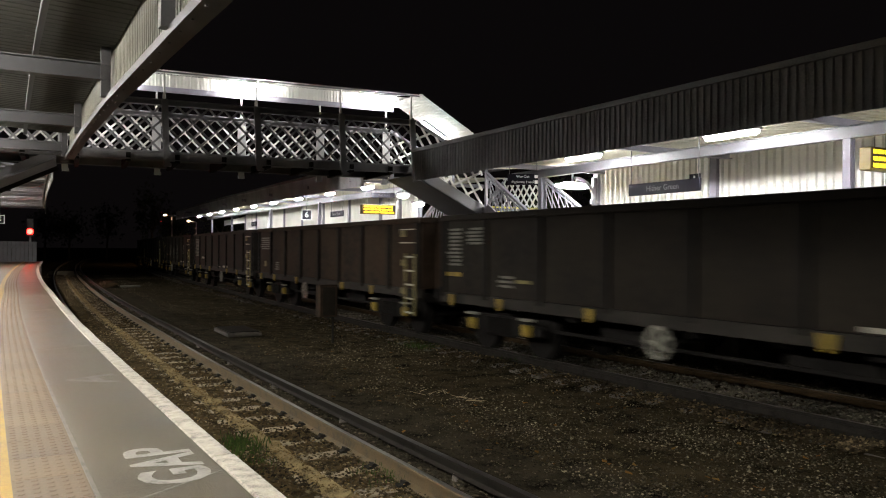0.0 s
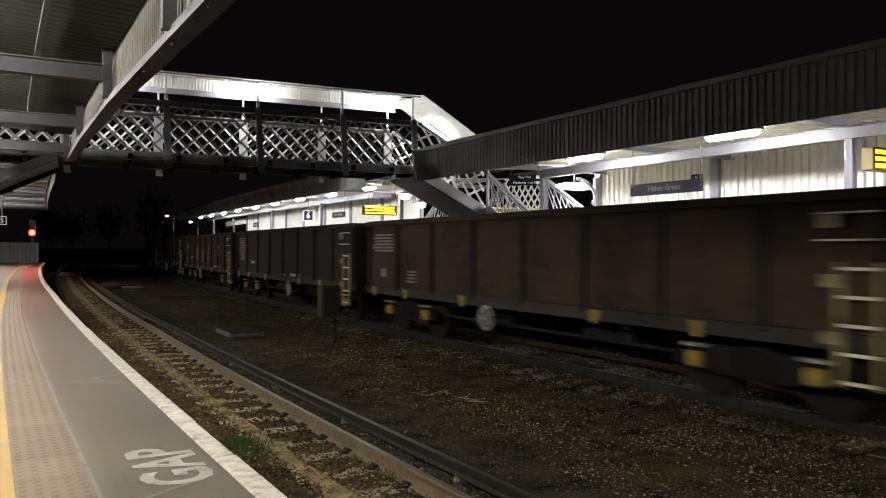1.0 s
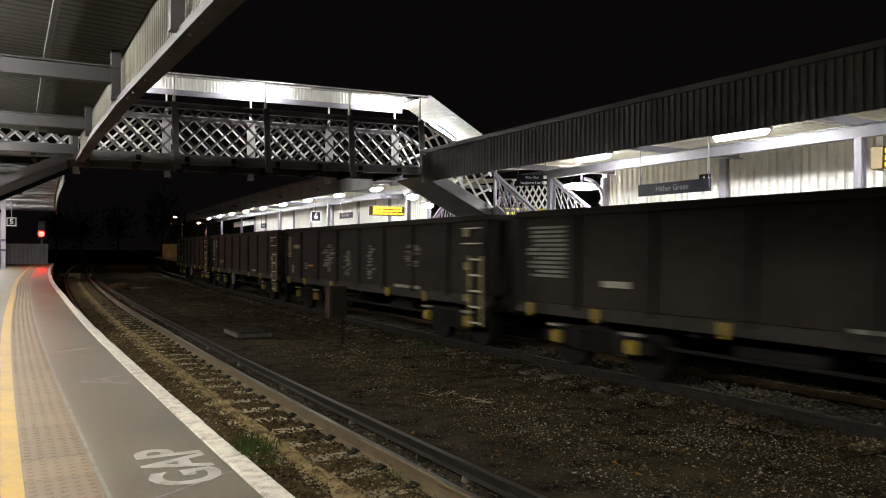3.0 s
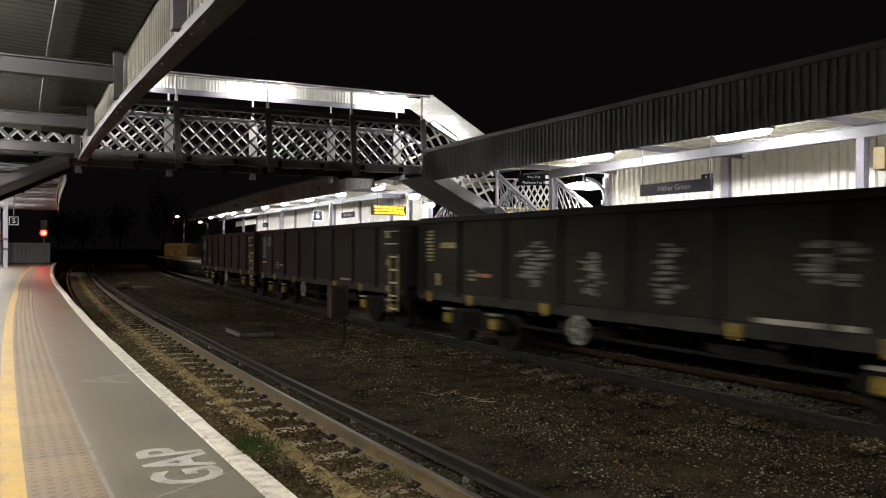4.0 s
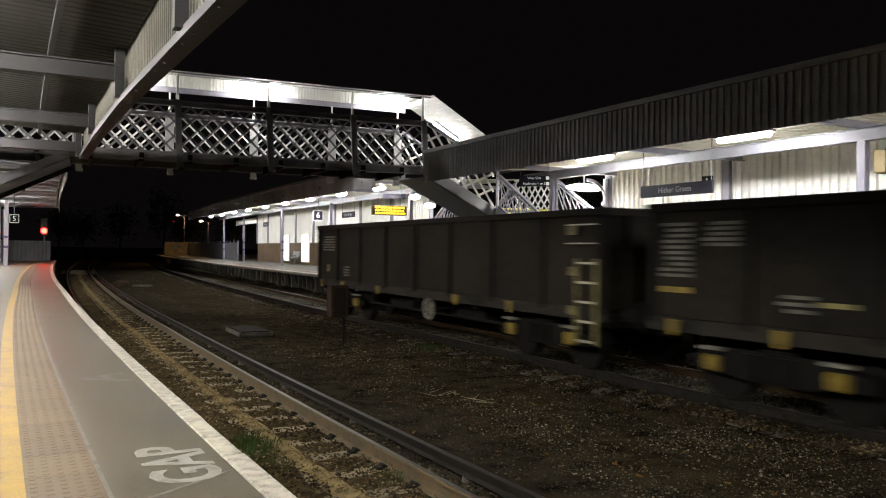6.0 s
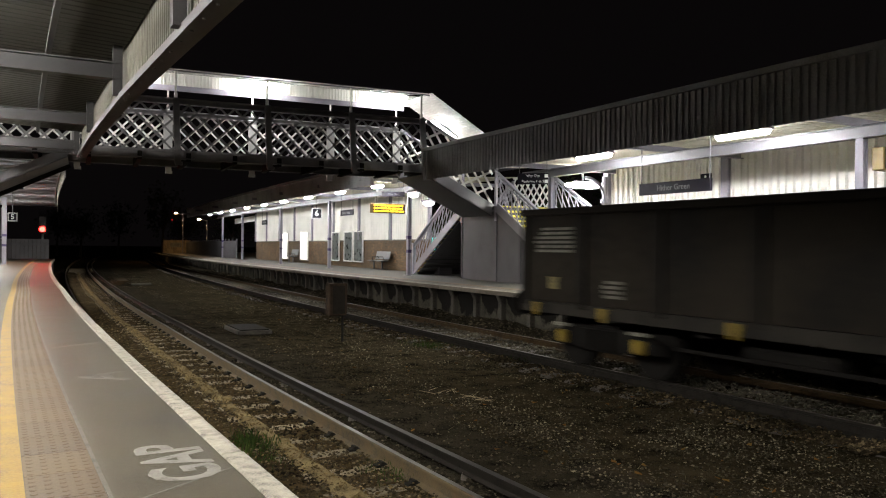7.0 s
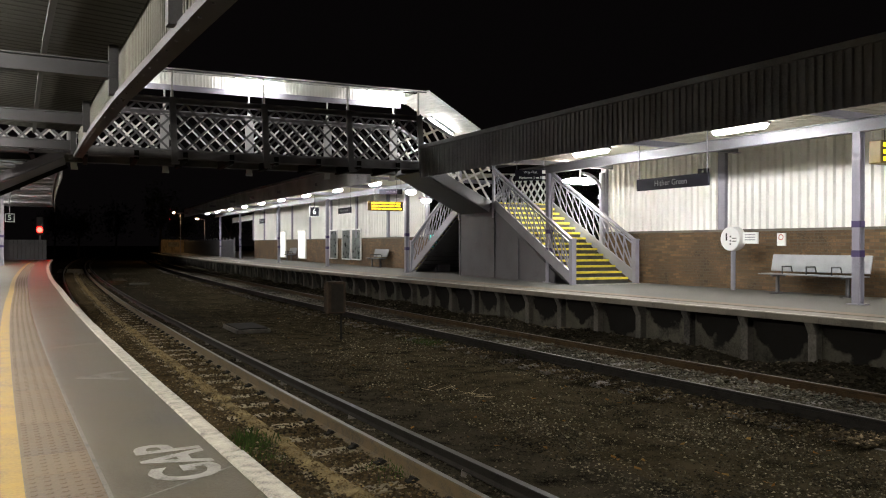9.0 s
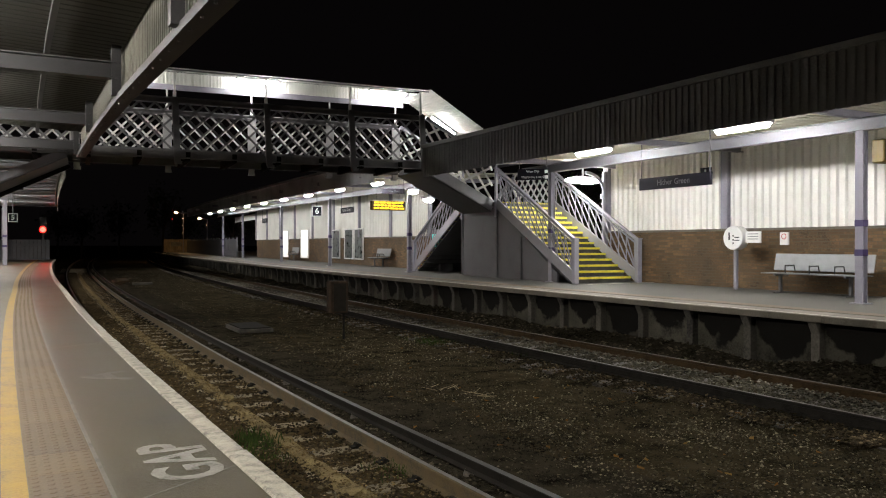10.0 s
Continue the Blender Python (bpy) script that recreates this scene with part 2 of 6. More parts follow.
M_SAFETY = mat("grimy_safety_yellow", (0.198, 0.135, 0.009), 0.65, var=0.35, scale=5, fine=30)
M_SCRAWL = mat("faded_scrawl_paint", (0.095, 0.093, 0.075), 0.75, var=0.45, scale=5, fine=20)
M_RIB = mat("dark_wagon_rib", (0.0085, 0.0075, 0.0065), 0.85, var=0.35, scale=2, fine=12, bump=0.2, spec=0.15)
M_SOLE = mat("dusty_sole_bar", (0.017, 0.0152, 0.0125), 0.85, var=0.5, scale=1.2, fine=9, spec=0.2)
M_SHINE_DULL = mat("dull_rail_head", (0.06, 0.05, 0.042), 0.6, metal=0.5, var=0.3, scale=6, fine=60)
M_CONTACT = mat("worn_contact_steel", (0.027, 0.0252, 0.02304), 0.5, metal=0.5, var=0.3, scale=6, fine=60, bump=0.05)
M_RUNG = mat("worn_rung_paint", (0.40, 0.38, 0.30), 0.65, var=0.3, scale=6, fine=30)
M_RUST_MARK = mat("orange_painted_mark", (0.20, 0.09, 0.02), 0.7, var=0.35, scale=6, fine=30)
M_LADDER = mat("grubby_yellow_paint", (0.155, 0.1321, 0.04101), 0.65, var=0.35, scale=5, fine=30)
M_OFFWHITE = mat("grubby_white_paint", (0.19, 0.185, 0.15), 0.7, var=0.4, scale=4, fine=20)
M_TREE = stones("night_foliage", (0.03, 0.04, 0.02), (0.08, 0.09, 0.05))
M_BARK = mat("bark", (0.07, 0.055, 0.04), 0.9, var=0.3, scale=3)
M_FENCE = mat("weathered_fence_boards", (0.32, 0.25, 0.15), 0.8, var=0.25, scale=2, per_object=0.12)
M_TUBE = glow("fluorescent_diffuser", (1.0, 0.985, 0.97), 290.0)
M_TUBE5 = glow("near_platform_diffuser", (1.0, 0.95, 0.87), 400.0)
M_BULKHEAD = glow("bulkhead_diffuser", (1.0, 0.98, 0.92), 170.0)
M_BULKHEAD_DIM = glow("small_bulkhead_diffuser", (1.0, 0.98, 0.92), 40.0)
M_BRIDGE_TUBE = glow("bridge_diffuser", (1.0, 0.98, 0.95), 120.0)
M_DISPLAY = mat("dull_yellow_case", (0.165, 0.11, 0.011), 0.5, var=0.15, scale=4)
M_AMBER = glow("amber_dot_matrix", (1.0, 0.66, 0.02), 2.2)
M_RED = glow("red_signal_aspect", (1.0, 0.0007, 0.0005), 800.0)
M_RED_FAR = glow("far_red_light", (1.0, 0.02, 0.015), 0.9)
M_SODIUM = glow("street_lamp_glow", (1.0, 0.60, 0.25), 420.0)
M_LIGHTBOX = glow("lit_poster_panel", (1.0, 0.97, 0.9), 1.1)
M_TEAL = glow("teal_ticket_screen", (0.1, 0.75, 0.65), 0.5)


# ---------------------------------------------------------------- mesh helpers
def box(bm, x0, x1, y0, y1, z0, z1, m=None):
    v = [bm.verts.new((x, y, z)) for z in (z0, z1) for y in (y0, y1) for x in (x0, x1)]
    for f in ((0, 2, 3, 1), (4, 5, 7, 6), (0, 1, 5, 4), (2, 6, 7, 3), (0, 4, 6, 2), (1, 3, 7, 5)):
        bm.faces.new([v[i] for i in f])
    if m:
        for q in v:
            q.co = m @ q.co
    return v


def bar(bm, a, b, w, h=None, up=(0, 0, 1)):
    """A square bar from a to b: w across, h in the direction of up."""
    a, b = Vector(a), Vector(b)
    h = h or w
    d = b - a
    x = d.cross(Vector(up))
    if x.length < 1e-6:
        x = d.cross(Vector((1, 0, 0)))
    x.normalize()
    z = x.cross(d).normalized()
    v = [bm.verts.new(p + x * i * w / 2 + z * j * h / 2) for p in (a, b) for i, j in ((-1, -1), (1, -1), (1, 1), (-1, 1))]
    for f in ((3, 2, 1, 0), (4, 5, 6, 7), (0, 1, 5, 4), (1, 2, 6, 5), (2, 3, 7, 6), (3, 0, 4, 7)):
        bm.faces.new([v[i] for i in f])
    return v


def tube(bm, a, b, r, n=10, r2=None):
    a, b = Vector(a), Vector(b)
    d = (b - a).normalized()
    x = d.orthogonal().normalized()
    y = d.cross(x)
    r2 = r if r2 is None else r2
    rings = [[bm.verts.new(p + (x * math.cos(6.28319 * i / n) + y * math.sin(6.28319 * i / n)) * q) for i in range(n)] for p, q in ((a, r), (b, r2))]
    for i in range(n):
        bm.faces.new((rings[0][i], rings[0][(i + 1) % n], rings[1][(i + 1) % n], rings[1][i]))
    bm.faces.new(rings[0][::-1])
    bm.faces.new(rings[1])


def ring(bm, m, r, t, n=20, k=6):
    """A torus in the local xy plane of m."""
    vs = [[bm.verts.new(m @ Vector(((r + t * math.cos(6.28319 * j / k)) * math.cos(6.28319 * i / n), (r + t * math.cos(6.28319 * j / k)) * math.sin(6.28319 * i / n), t * math.sin(6.28319 * j / k)))) for j in range(k)] for i in range(n)]
    for i in range(n):
        for j in range(k):
            bm.faces.new((vs[i][j], vs[(i + 1) % n][j], vs[(i + 1) % n][(j + 1) % k], vs[i][(j + 1) % k]))


def sweep(bm, profile, s0, s1, step=1.5, rise=0.0, closed=True):
    """Runs a profile of (d, z) along the line."""
    n = max(1, math.ceil((s1 - s0) / step))
    rows = []
    for i in range(n + 1):
        s = s0 + (s1 - s0) * i / n
        rows.append([bm.verts.new(at(s, d, z + rise * (s - s0))) for d, z in profile])
    k = len(profile)
    for a, b in zip(rows, rows[1:]):
        for i in range(k if closed else k - 1):
            bm.faces.new((a[i], b[i], b[(i + 1) % k], a[(i + 1) % k]))
    if closed:
        bm.faces.new(rows[0])
        bm.faces.new(rows[-1][::-1])


def soften(bm, w=0.01, seg=1):
    bmesh.ops.bevel(bm, geom=bm.edges[:], offset=w, segments=seg, affect="EDGES", profile=0.6)


def mesh(name, bm, material, smooth=False):
    bmesh.ops.recalc_face_normals(bm, faces=bm.faces)
    me = bpy.data.meshes.new(name)
    bm.to_mesh(me)
    bm.free()
    for q in (material if isinstance(material, (list, tuple)) else [material]):
        me.materials.append(q)
    if smooth:
        me.shade_smooth()
    return me


def part(name, bm, material, parent, label="", smooth=False):
    ob = new(name, mesh(name, bm, material, smooth))
    ob.parent = parent
    if label:
        tagged(ob, label)
    return ob


def loose(name, bm, material, parent, label=""):
    """Every bar or box of eight corners in bm as a part of its own."""
    bm.verts.index_update()
    vs = [v.co.copy() for v in bm.verts]
    fs = [[v.index for v in f.verts] for f in bm.faces]
    bm.free()
    for k in range(0, len(vs), 8):
        q = bmesh.new()
        w = [q.verts.new(c) for c in vs[k:k + 8]]
        for f in fs:
            if k <= f[0] < k + 8:
                q.faces.new([w[i - k] for i in f])
        part(name, q, material, parent, label)


def piece(name, me, parent, m):
    ob = new(name, me)
    ob.parent = parent
    ob.matrix_basis = m
    return ob


def whole(name, bm, material, label, category, kind="", group="", m=None, smooth=False):
    ob = new(name, mesh(name, bm, material, smooth))
    if m:
        ob.matrix_basis = m
    return tagged(ob, label, category, group, kind)


def thing(name, label, category, m=None, group="", kind=""):
    ob = new(name)
    ob.empty_display_size = 0.2
    if m:
        ob.matrix_basis = m
    return tagged(ob, label, category, group, kind)


def lettering(name, body, size, material, parent, m, label="", depth=0.004, align="CENTER", bold=0.0):
    cu = bpy.data.curves.new(name, "FONT")
    cu.body, cu.size, cu.extrude, cu.align_x, cu.align_y = body, size, depth, align, "CENTER"
    cu.resolution_u, cu.offset = 3, bold
    tmp = bpy.data.objects.new(name, cu)
    me = bpy.data.meshes.new_from_object(tmp)
    bpy.data.objects.remove(tmp)
    me.materials.clear()
    me.materials.append(material)
    ob = new(name, me)
    ob.parent = parent
    ob.matrix_basis = m
    if label:
        tagged(ob, label)
    return ob


def corrugated(bm, a, b, z0, z1, pitch=0.16, depth=0.03, top=None):
    """A corrugated sheet standing between plan points a and b, trapezoid ribs; top: another pair of upper plan points."""
    a, b = Vector((a[0], a[1], 0)), Vector((b[0], b[1], 0))
    d = b - a
    n = max(1, round(d.length / pitch))
    nrm = Vector((d.y, -d.x, 0)).normalized() * depth
    low, high = [], []
    for i in range(n):
        for f, o in ((0, 0), (0.56, 0), (0.66, 1), (0.90, 1)):
            p = a + d * ((i + f) / n) + nrm * o
            low.append(bm.verts.new((p.x, p.y, z0)))
            high.append(bm.verts.new((p.x, p.y, z1)))
    low.append(bm.verts.new((b.x, b.y, z0)))
    high.append(bm.verts.new((b.x, b.y, z1)))
    for i in range(len(low) - 1):
        bm.faces.new((low[i], low[i + 1], high[i + 1], high[i]))


# ================================================================ ground and tracks
def build_ground():
    bm = bmesh.new()
    cols = [-400, -60, -12, -4, 0.9] + [1.2 + 0.3 * i for i in range(33)] + [11.4, 13, 18, 40, 120, 400]
    rows = [-400, -60, -20, -8] + [-4 + 0.8 * i for i in range(70)] + [58, 70, 90, 120, 180, 300, 600, 1200]
    grid = []
    for s in rows:
        line = []
        for d in cols:
            near = 1.2 <= d <= 10.9 and s < 60
            z = BED - 0.03 + (0.05 * noise.noise((d * 0.9, s * 0.6, 3)) + 0.02 * noise.noise((d * 3, s * 3, 1)) if near else 0)
            if near and 4.3 < d < 8.2:
                z -= 0.05
            if 1.9 < d < 3.3 or 8.75 < d < 10.2:
                z = BED - 0.05 if near else z
            p = at(min(s, 600), d, z) + (Vector((0, s - 600, 0)) if s > 600 else Vector())
            line.append(bm.verts.new(p))
        grid.append(line)
    for a, b in zip(grid, grid[1:]):
        for i in range(len(cols) - 1):
            f = bm.faces.new((a[i], a[i + 1], b[i + 1], b[i]))
            if 3.3 < cols[i] < 5.0 + 0.5 * noise.noise((a[i].co.y * 0.3, 2, 6)) and a[i].co.y < 200:
                f.material_index = 1
    whole("ground", bm, [M_SOIL, M_OILY], "dark sooty soil and fine ballast between the tracks", "ground", "structure")


def wander(s):
    return 0.05 * noise.noise((s * 0.45, 7, 2)) + 0.03 * noise.noise((s * 1.7, 3, 5))


def heap(s, d):
    """Height of the dirt banked against the far platform wall."""
    u = max(0.0, min(1.0, (d - 10.25) / 0.8))
    return u * (0.27 + 0.16 * noise.noise((s * 0.5, d, 4)))


def stone_bm(rng, count, d0, d1, s0, s1, low, high, z, sizes, flat=0.6, power=1.7, lift=None, stray=None, clump=0.0):
    """Loose stones as one list of verts and faces: squashed octahedra, uneven."""
    vs, fs = [], []
    tri = ((0, 2, 4), (2, 1, 4), (1, 3, 4), (3, 0, 4), (2, 0, 5), (1, 2, 5), (3, 1, 5), (0, 3, 5))
    for _ in range(count):
        u = rng.random() ** power
        s, d = s0 + (s1 - s0) * u, rng.uniform(d0, d1)
        r = rng.uniform(*sizes) * (1 if rng.random() < 0.9 else 1.5)
        if clump and noise.noise((s * 0.6, d * 0.9, 8)) + 0.5 * noise.noise((s * 2.3, d * 2.3, 1)) < rng.uniform(-1, 1) * clump:
            continue
        c = at(s, d + (stray(s) if stray else 0), z + rng.uniform(low, high) + (lift(s, d) if lift else 0))
        a = rng.uniform(0, 6.28)
        k = len(vs)
        for q in ((1, 0, 0), (-1, 0, 0), (0, 1, 0), (0, -1, 0), (0, 0, flat), (0, 0, -flat)):
            j = r * rng.uniform(0.6, 1.25)
            x, y = q[0] * math.cos(a) - q[1] * math.sin(a), q[0] * math.sin(a) + q[1] * math.cos(a)
            vs.append((c.x + x * j + rng.uniform(-.3, .3) * r, c.y + y * j + rng.uniform(-.3, .3) * r, c.z + q[2] * j))
        fs += [tuple(k + i for i in f) for f in tri]
    return vs, fs


def stuff(name, vs, fs, material, label, category):
    me = bpy.data.meshes.new(name)
    me.from_pydata(vs, [], fs)
    me.materials.append(material)
    return tagged(new(name, me), label, category, kind="stuff")


def build_ballast():
    rng = random.Random(4)
    v, f = stone_bm(rng, 50000, 3.9, 6.0, 3.0, 75, -0.03, 0.012, BED - 0.055, (0.006, 0.02), power=2.5, clump=2.0)
    stuff("oily_ballast", v, f, M_STONES_DARK, "black oily ballast beside the conductor rail", "ballast")
    v, f = stone_bm(rng, 125000, 5.0, 8.6, 3.0, 75, -0.03, 0.012, BED - 0.055, (0.005, 0.018), power=2.5, clump=1.4)
    stuff("ballast_stones", v, f, M_STONES, "dark dirty ballast stones between the two tracks", "ballast")
    v, f = stone_bm(rng, 9000, 2.57, 2.75, 2.6, 60, -0.02, 0.015, BED + 0.055, (0.005, 0.016), power=2.3, stray=wander)
    v2, f2 = stone_bm(rng, 5000, 2.2, 3.25, 2.6, 60, -0.01, 0.02, BED + 0.045, (0.006, 0.018), power=2.3, clump=0.6)
    f += [tuple(q + len(v) for q in g) for g in f2]
    v += v2
    stuff("track_ballast", v, f, M_STONES_TAN, "sandy brown fines along the middle of the near track", "ballast")
    v, f = stone_bm(rng, 30000, 1.2, 2.56, 2.6, 60, -0.03, 0.02, BED + 0.06, (0.008, 0.022), power=2.3)
    stuff("shoulder_ballast", v, f, M_STONES_BROWN, "dark ballast between the platform wall and the near track", "ballast")
    v, f = stone_bm(rng, 22000, 2.72, 3.32, 2.6, 60, -0.045, 0.004, BED + 0.033, (0.008, 0.024), power=2.3)
    stuff("loose_ballast", v, f, M_STONES_BROWN, "brown ballast packed between the sleepers of the near track", "ballast")
    v, f = stone_bm(rng, 20000, 3.4, 4.05, 2.6, 60, -0.03, 0.015, BED + 0.045, (0.009, 0.024), power=2.3)
    stuff("rail_side_ballast", v, f, M_STONES_DARK, "dark oily ballast under the conductor rail", "ballast")
    for d0, d1, z, mm, nm, lab in ((1.1, 2.6, 0.045, M_LITTER, "packed_soil", "brown packed soil burying the sleepers beside the platform wall"), (2.56, 2.76, 0.058, M_FINES, "packed_fines", "sandy packed fines burying the sleepers of the near track"), (2.7, 3.31, 0.013, M_LITTER, "packed_soil", "brown packed soil between the sleepers"), (3.39, 4.1, 0.04, M_OILY, "packed_soil", "dark packed soil under the conductor rail")):
        vs, fs, rows, cols = [], [], 330, 7
        for q in range(rows):
            s = -13 + 77 * (q / (rows - 1)) ** 1.25
            for k in range(cols):
                e = 0.06 if k in (0, cols - 1) else 0.0
                vs.append(tuple(at(s, d0 + (d1 - d0) * k / (cols - 1) + (wander(s) if mm is M_FINES else 0), BED + z - e + rng.uniform(-0.013, 0.011))))
        for q in range(rows - 1):
            for k in range(cols - 1):
                c = q * cols + k
                fs.append((c, c + 1, c + cols + 1, c + cols))
        stuff(nm, vs, fs, mm, lab, "soil")
    v, f = stone_bm(rng, 7000, 8.0, 8.72, 5, 60, -0.02, 0.03, BED + 0.01, (0.012, 0.032), power=2.0)
    stuff("far_shoulder_ballast", v, f, M_STONES_BROWN, "dark ballast shoulder of the far track", "ballast")
    v, f = stone_bm(rng, 12000, 8.8, 10.1, 5, 60, -0.03, 0.04, BED + 0.055, (0.014, 0.036), power=2.0)
    stuff("far_track_ballast", v, f, M_STONES_PALE, "pale grey ballast between the rails of the far track", "ballast")
    v, f = stone_bm(rng, 14000, 10.25, 11.05, 3, 60, -0.03, 0.03, BED + 0.03, (0.014, 0.045), power=1.8, lift=heap)
    stuff("wall_foot_ballast", v, f, M_STONES_DARK, "dark ballast at the foot of the far platform wall", "ballast")
    vs, fs, rows, cols = [], [], 200, 9
    for q in range(rows):
        s = 1 + 90 * (q / (rows - 1)) ** 1.4
        for k in range(cols):
            d = 10.22 + 0.86 * k / (cols - 1)
            vs.append(tuple(at(s, d, BED + 0.02 + heap(s, d) + rng.uniform(-0.02, 0.02))))
    for q in range(rows - 1):
        for k in range(cols - 1):
            c = q * cols + k
            fs.append((c, c + 1, c + cols + 1, c + cols))
    stuff("banked_soil", vs, fs, M_OILY, "dark dirt banked against the foot of the far platform wall", "soil")
    # flat sandy lumps left beside the sleepers
    for cs, cd, r in ((6.15, 2.64, 0.13), (8.15, 2.7, 0.06), (9.4, 2.62, 0.07), (10.8, 2.72, 0.09), (12.6, 2.7, 0.08), (5.2, 2.95, 0.07)):
        bm = bmesh.new()
        v = [bm.verts.new((r * k * math.cos(0.7 * i) * rng.uniform(0.75, 1.2), r * k * math.sin(0.7 * i) * rng.uniform(0.75, 1.2), h)) for k, h in ((1.0, -0.04), (0.95, 0.01), (0.75, 0.03)) for i in range(9)]
        for a in (0, 9):
            for i in range(9):
                bm.faces.new((v[a + i], v[a + (i + 1) % 9], v[a + 9 + (i + 1) % 9], v[a + 9 + i]))
        bm.faces.new(v[18:])
        whole("sandy_lump", bm, M_FINES, "flat sandy lump of set fines lying between the rails", "lump", group="sandy lumps", m=put(cs, cd, BED + 0.05))
    # leaves
    vs, fs = [], []
    for _ in range(110):
        s, d = 4 + 20 * rng.random() ** 1.5, rng.uniform(4.2, 8.4)
        c, a, r = at(s, d, BED + 0.015), rng.uniform(0, 6.28), rng.uniform(0.025, 0.06)
        k = len(vs)
        for i, (x, y) in enumerate(((1, 0), (0.3, 0.5), (-0.9, 0.15), (-0.2, -0.5))):
            vs.append((c.x + r * (x * math.cos(a) - y * math.sin(a)), c.y + r * (x * math.sin(a) + y * math.cos(a)), c.z + rng.uniform(0, 0.03)))
        fs.append((k, k + 1, k + 2, k + 3))
    stuff("fallen_leaves", vs, fs, M_LEAF, "scattered dry autumn leaves on the ballast", "leaves")
    # dry stalks lying about
    vs, fs = [], []
    for _ in range(420):
        cs, cd = rng.choice(((5.2, 6.6), (6.6, 7.6), (8.2, 5.8), (10.5, 7.4), (5.6, 5.3), (13, 6.2)))
        c = at(cs + rng.gauss(0, 0.9), min(8.4, max(4.3, cd + rng.gauss(0, 0.7))), BED + rng.uniform(0.005, 0.03))
        an, n = rng.uniform(0, 6.28), rng.uniform(0.03, 0.13)
        w = Vector((math.cos(an), math.sin(an), rng.uniform(-0.1, 0.25)))
        o = Vector((-w.y, w.x, 0)) * rng.uniform(0.002, 0.0045)
        k = len(vs)
        vs += [tuple(c - o), tuple(c + o), tuple(c + w * n + o * 0.5), tuple(c + w * n - o * 0.5)]
        fs.append((k, k + 1, k + 2, k + 3))
    stuff("dry_stalks", vs, fs, M_STALK, "pale dry stalks lying on the dark ballast", "stalks")
    # weeds
    for cs, cd, n, hh, spread in ((8.2, 2.33, 330, 0.15, 0.2), (7.6, 2.28, 150, 0.1, 0.2), (8.4, 1.75, 260, 0.1, 0.25), (12.5, 8.95, 420, 0.09, 0.3), (15.2, 8.1, 260, 0.09, 0.3), (6.6, 3.3, 150, 0.08, 0.2)):
        vs, fs = [], []
        for _ in range(n):
            c = at(cs + rng.gauss(0, spread), cd + rng.gauss(0, spread * 0.6), BED)
            a, h = rng.uniform(0, 6.28), hh * rng.uniform(0.4, 1.2)
            w = Vector((math.cos(a), math.sin(a), 0))
            o = w.cross(Vector((0, 0, 1))) * rng.uniform(-0.6, 0.6) * h
            k = len(vs)
            vs += [tuple(c - w * 0.006), tuple(c + w * 0.006), tuple(c + o * 0.5 + w * 0.004 + Vector((0, 0, h * 0.7))), tuple(c + o + Vector((0, 0, h)))]
            fs += [(k, k + 1, k + 2), (k, k + 2, k + 3)]
        stuff("weeds", vs, fs, M_GRASS, "low tuft of green weeds growing in the ballast", "weeds")


RAIL_PROFILE = ((-0.07, 0), (0.07, 0), (0.07, 0.012), (0.012, 0.03), (0.01, 0.11), (0.035, 0.122), (0.035, 0.153), (0.026, 0.159), (-0.026, 0.159), (-0.035, 0.153), (-0.035, 0.122), (-0.01, 0.11), (-0.012, 0.03), (-0.07, 0.012))


def build_track(centre, sleeper_mat, label, paints, sink):
    z = RAIL - 0.159
    for side in (-1, 1):
        bm = bmesh.new()
        c = centre + side * 0.7525
        sweep(bm, [(c + x, z + y) for x, y in RAIL_PROFILE], -40, 150, 2.0)
        rail = whole("rail", bm, paints[0 if side < 0 else 1], "rusty running rail with a polished head, " + label, "rail", group="running rails")
        bm = bmesh.new()
        sweep(bm, [(c - 0.024, RAIL + 0.0005), (c + 0.024, RAIL + 0.0005), (c + 0.024, RAIL + 0.003), (c - 0.024, RAIL + 0.003)], -40, 150, 2.0)
        part("running_surface", bm, M_SHINE_DULL if sink else M_SHINE, rail, "polished steel running surface")
    bm = bmesh.new()
    box(bm, -1.25, 1.25, -0.125, 0.125, -0.13, 0.0)
    soften(bm, 0.015)
    sl = mesh("sleeper", bm, sleeper_mat)
    bm = bmesh.new()
    low = [(-0.14, 0), (-0.14, 0.02), (-0.1, 0.024), (-0.085, 0.052), (-0.05, 0.045), (-0.04, 0.026), (0.04, 0.026), (0.05, 0.045), (0.085, 0.052), (0.1, 0.024), (0.14, 0.02), (0.14, 0)]
    e = [[bm.verts.new((x, y, z)) for x, z in low] for y in (-0.045, 0.045)]
    for i in range(12):
        bm.faces.new((e[0][i], e[0][(i + 1) % 12], e[1][(i + 1) % 12], e[1][i]))
    bm.faces.new(e[0])
    bm.faces.new(e[1][::-1])
    ch = mesh("chair", bm, M_RAIL_DARK)
    for i in range(120):
        s = -6 + 0.68 * i
        m = put(s, centre, z - sink)
        ob = new("sleeper", sl)
        ob.matrix_basis = m
        tagged(ob, "weathered sleeper half buried in ballast, " + label, "sleeper", "sleepers")
        for x in (-0.7525, 0.7525):
            piece("chair", ch, ob, Matrix.Translation((x, 0, 0)))


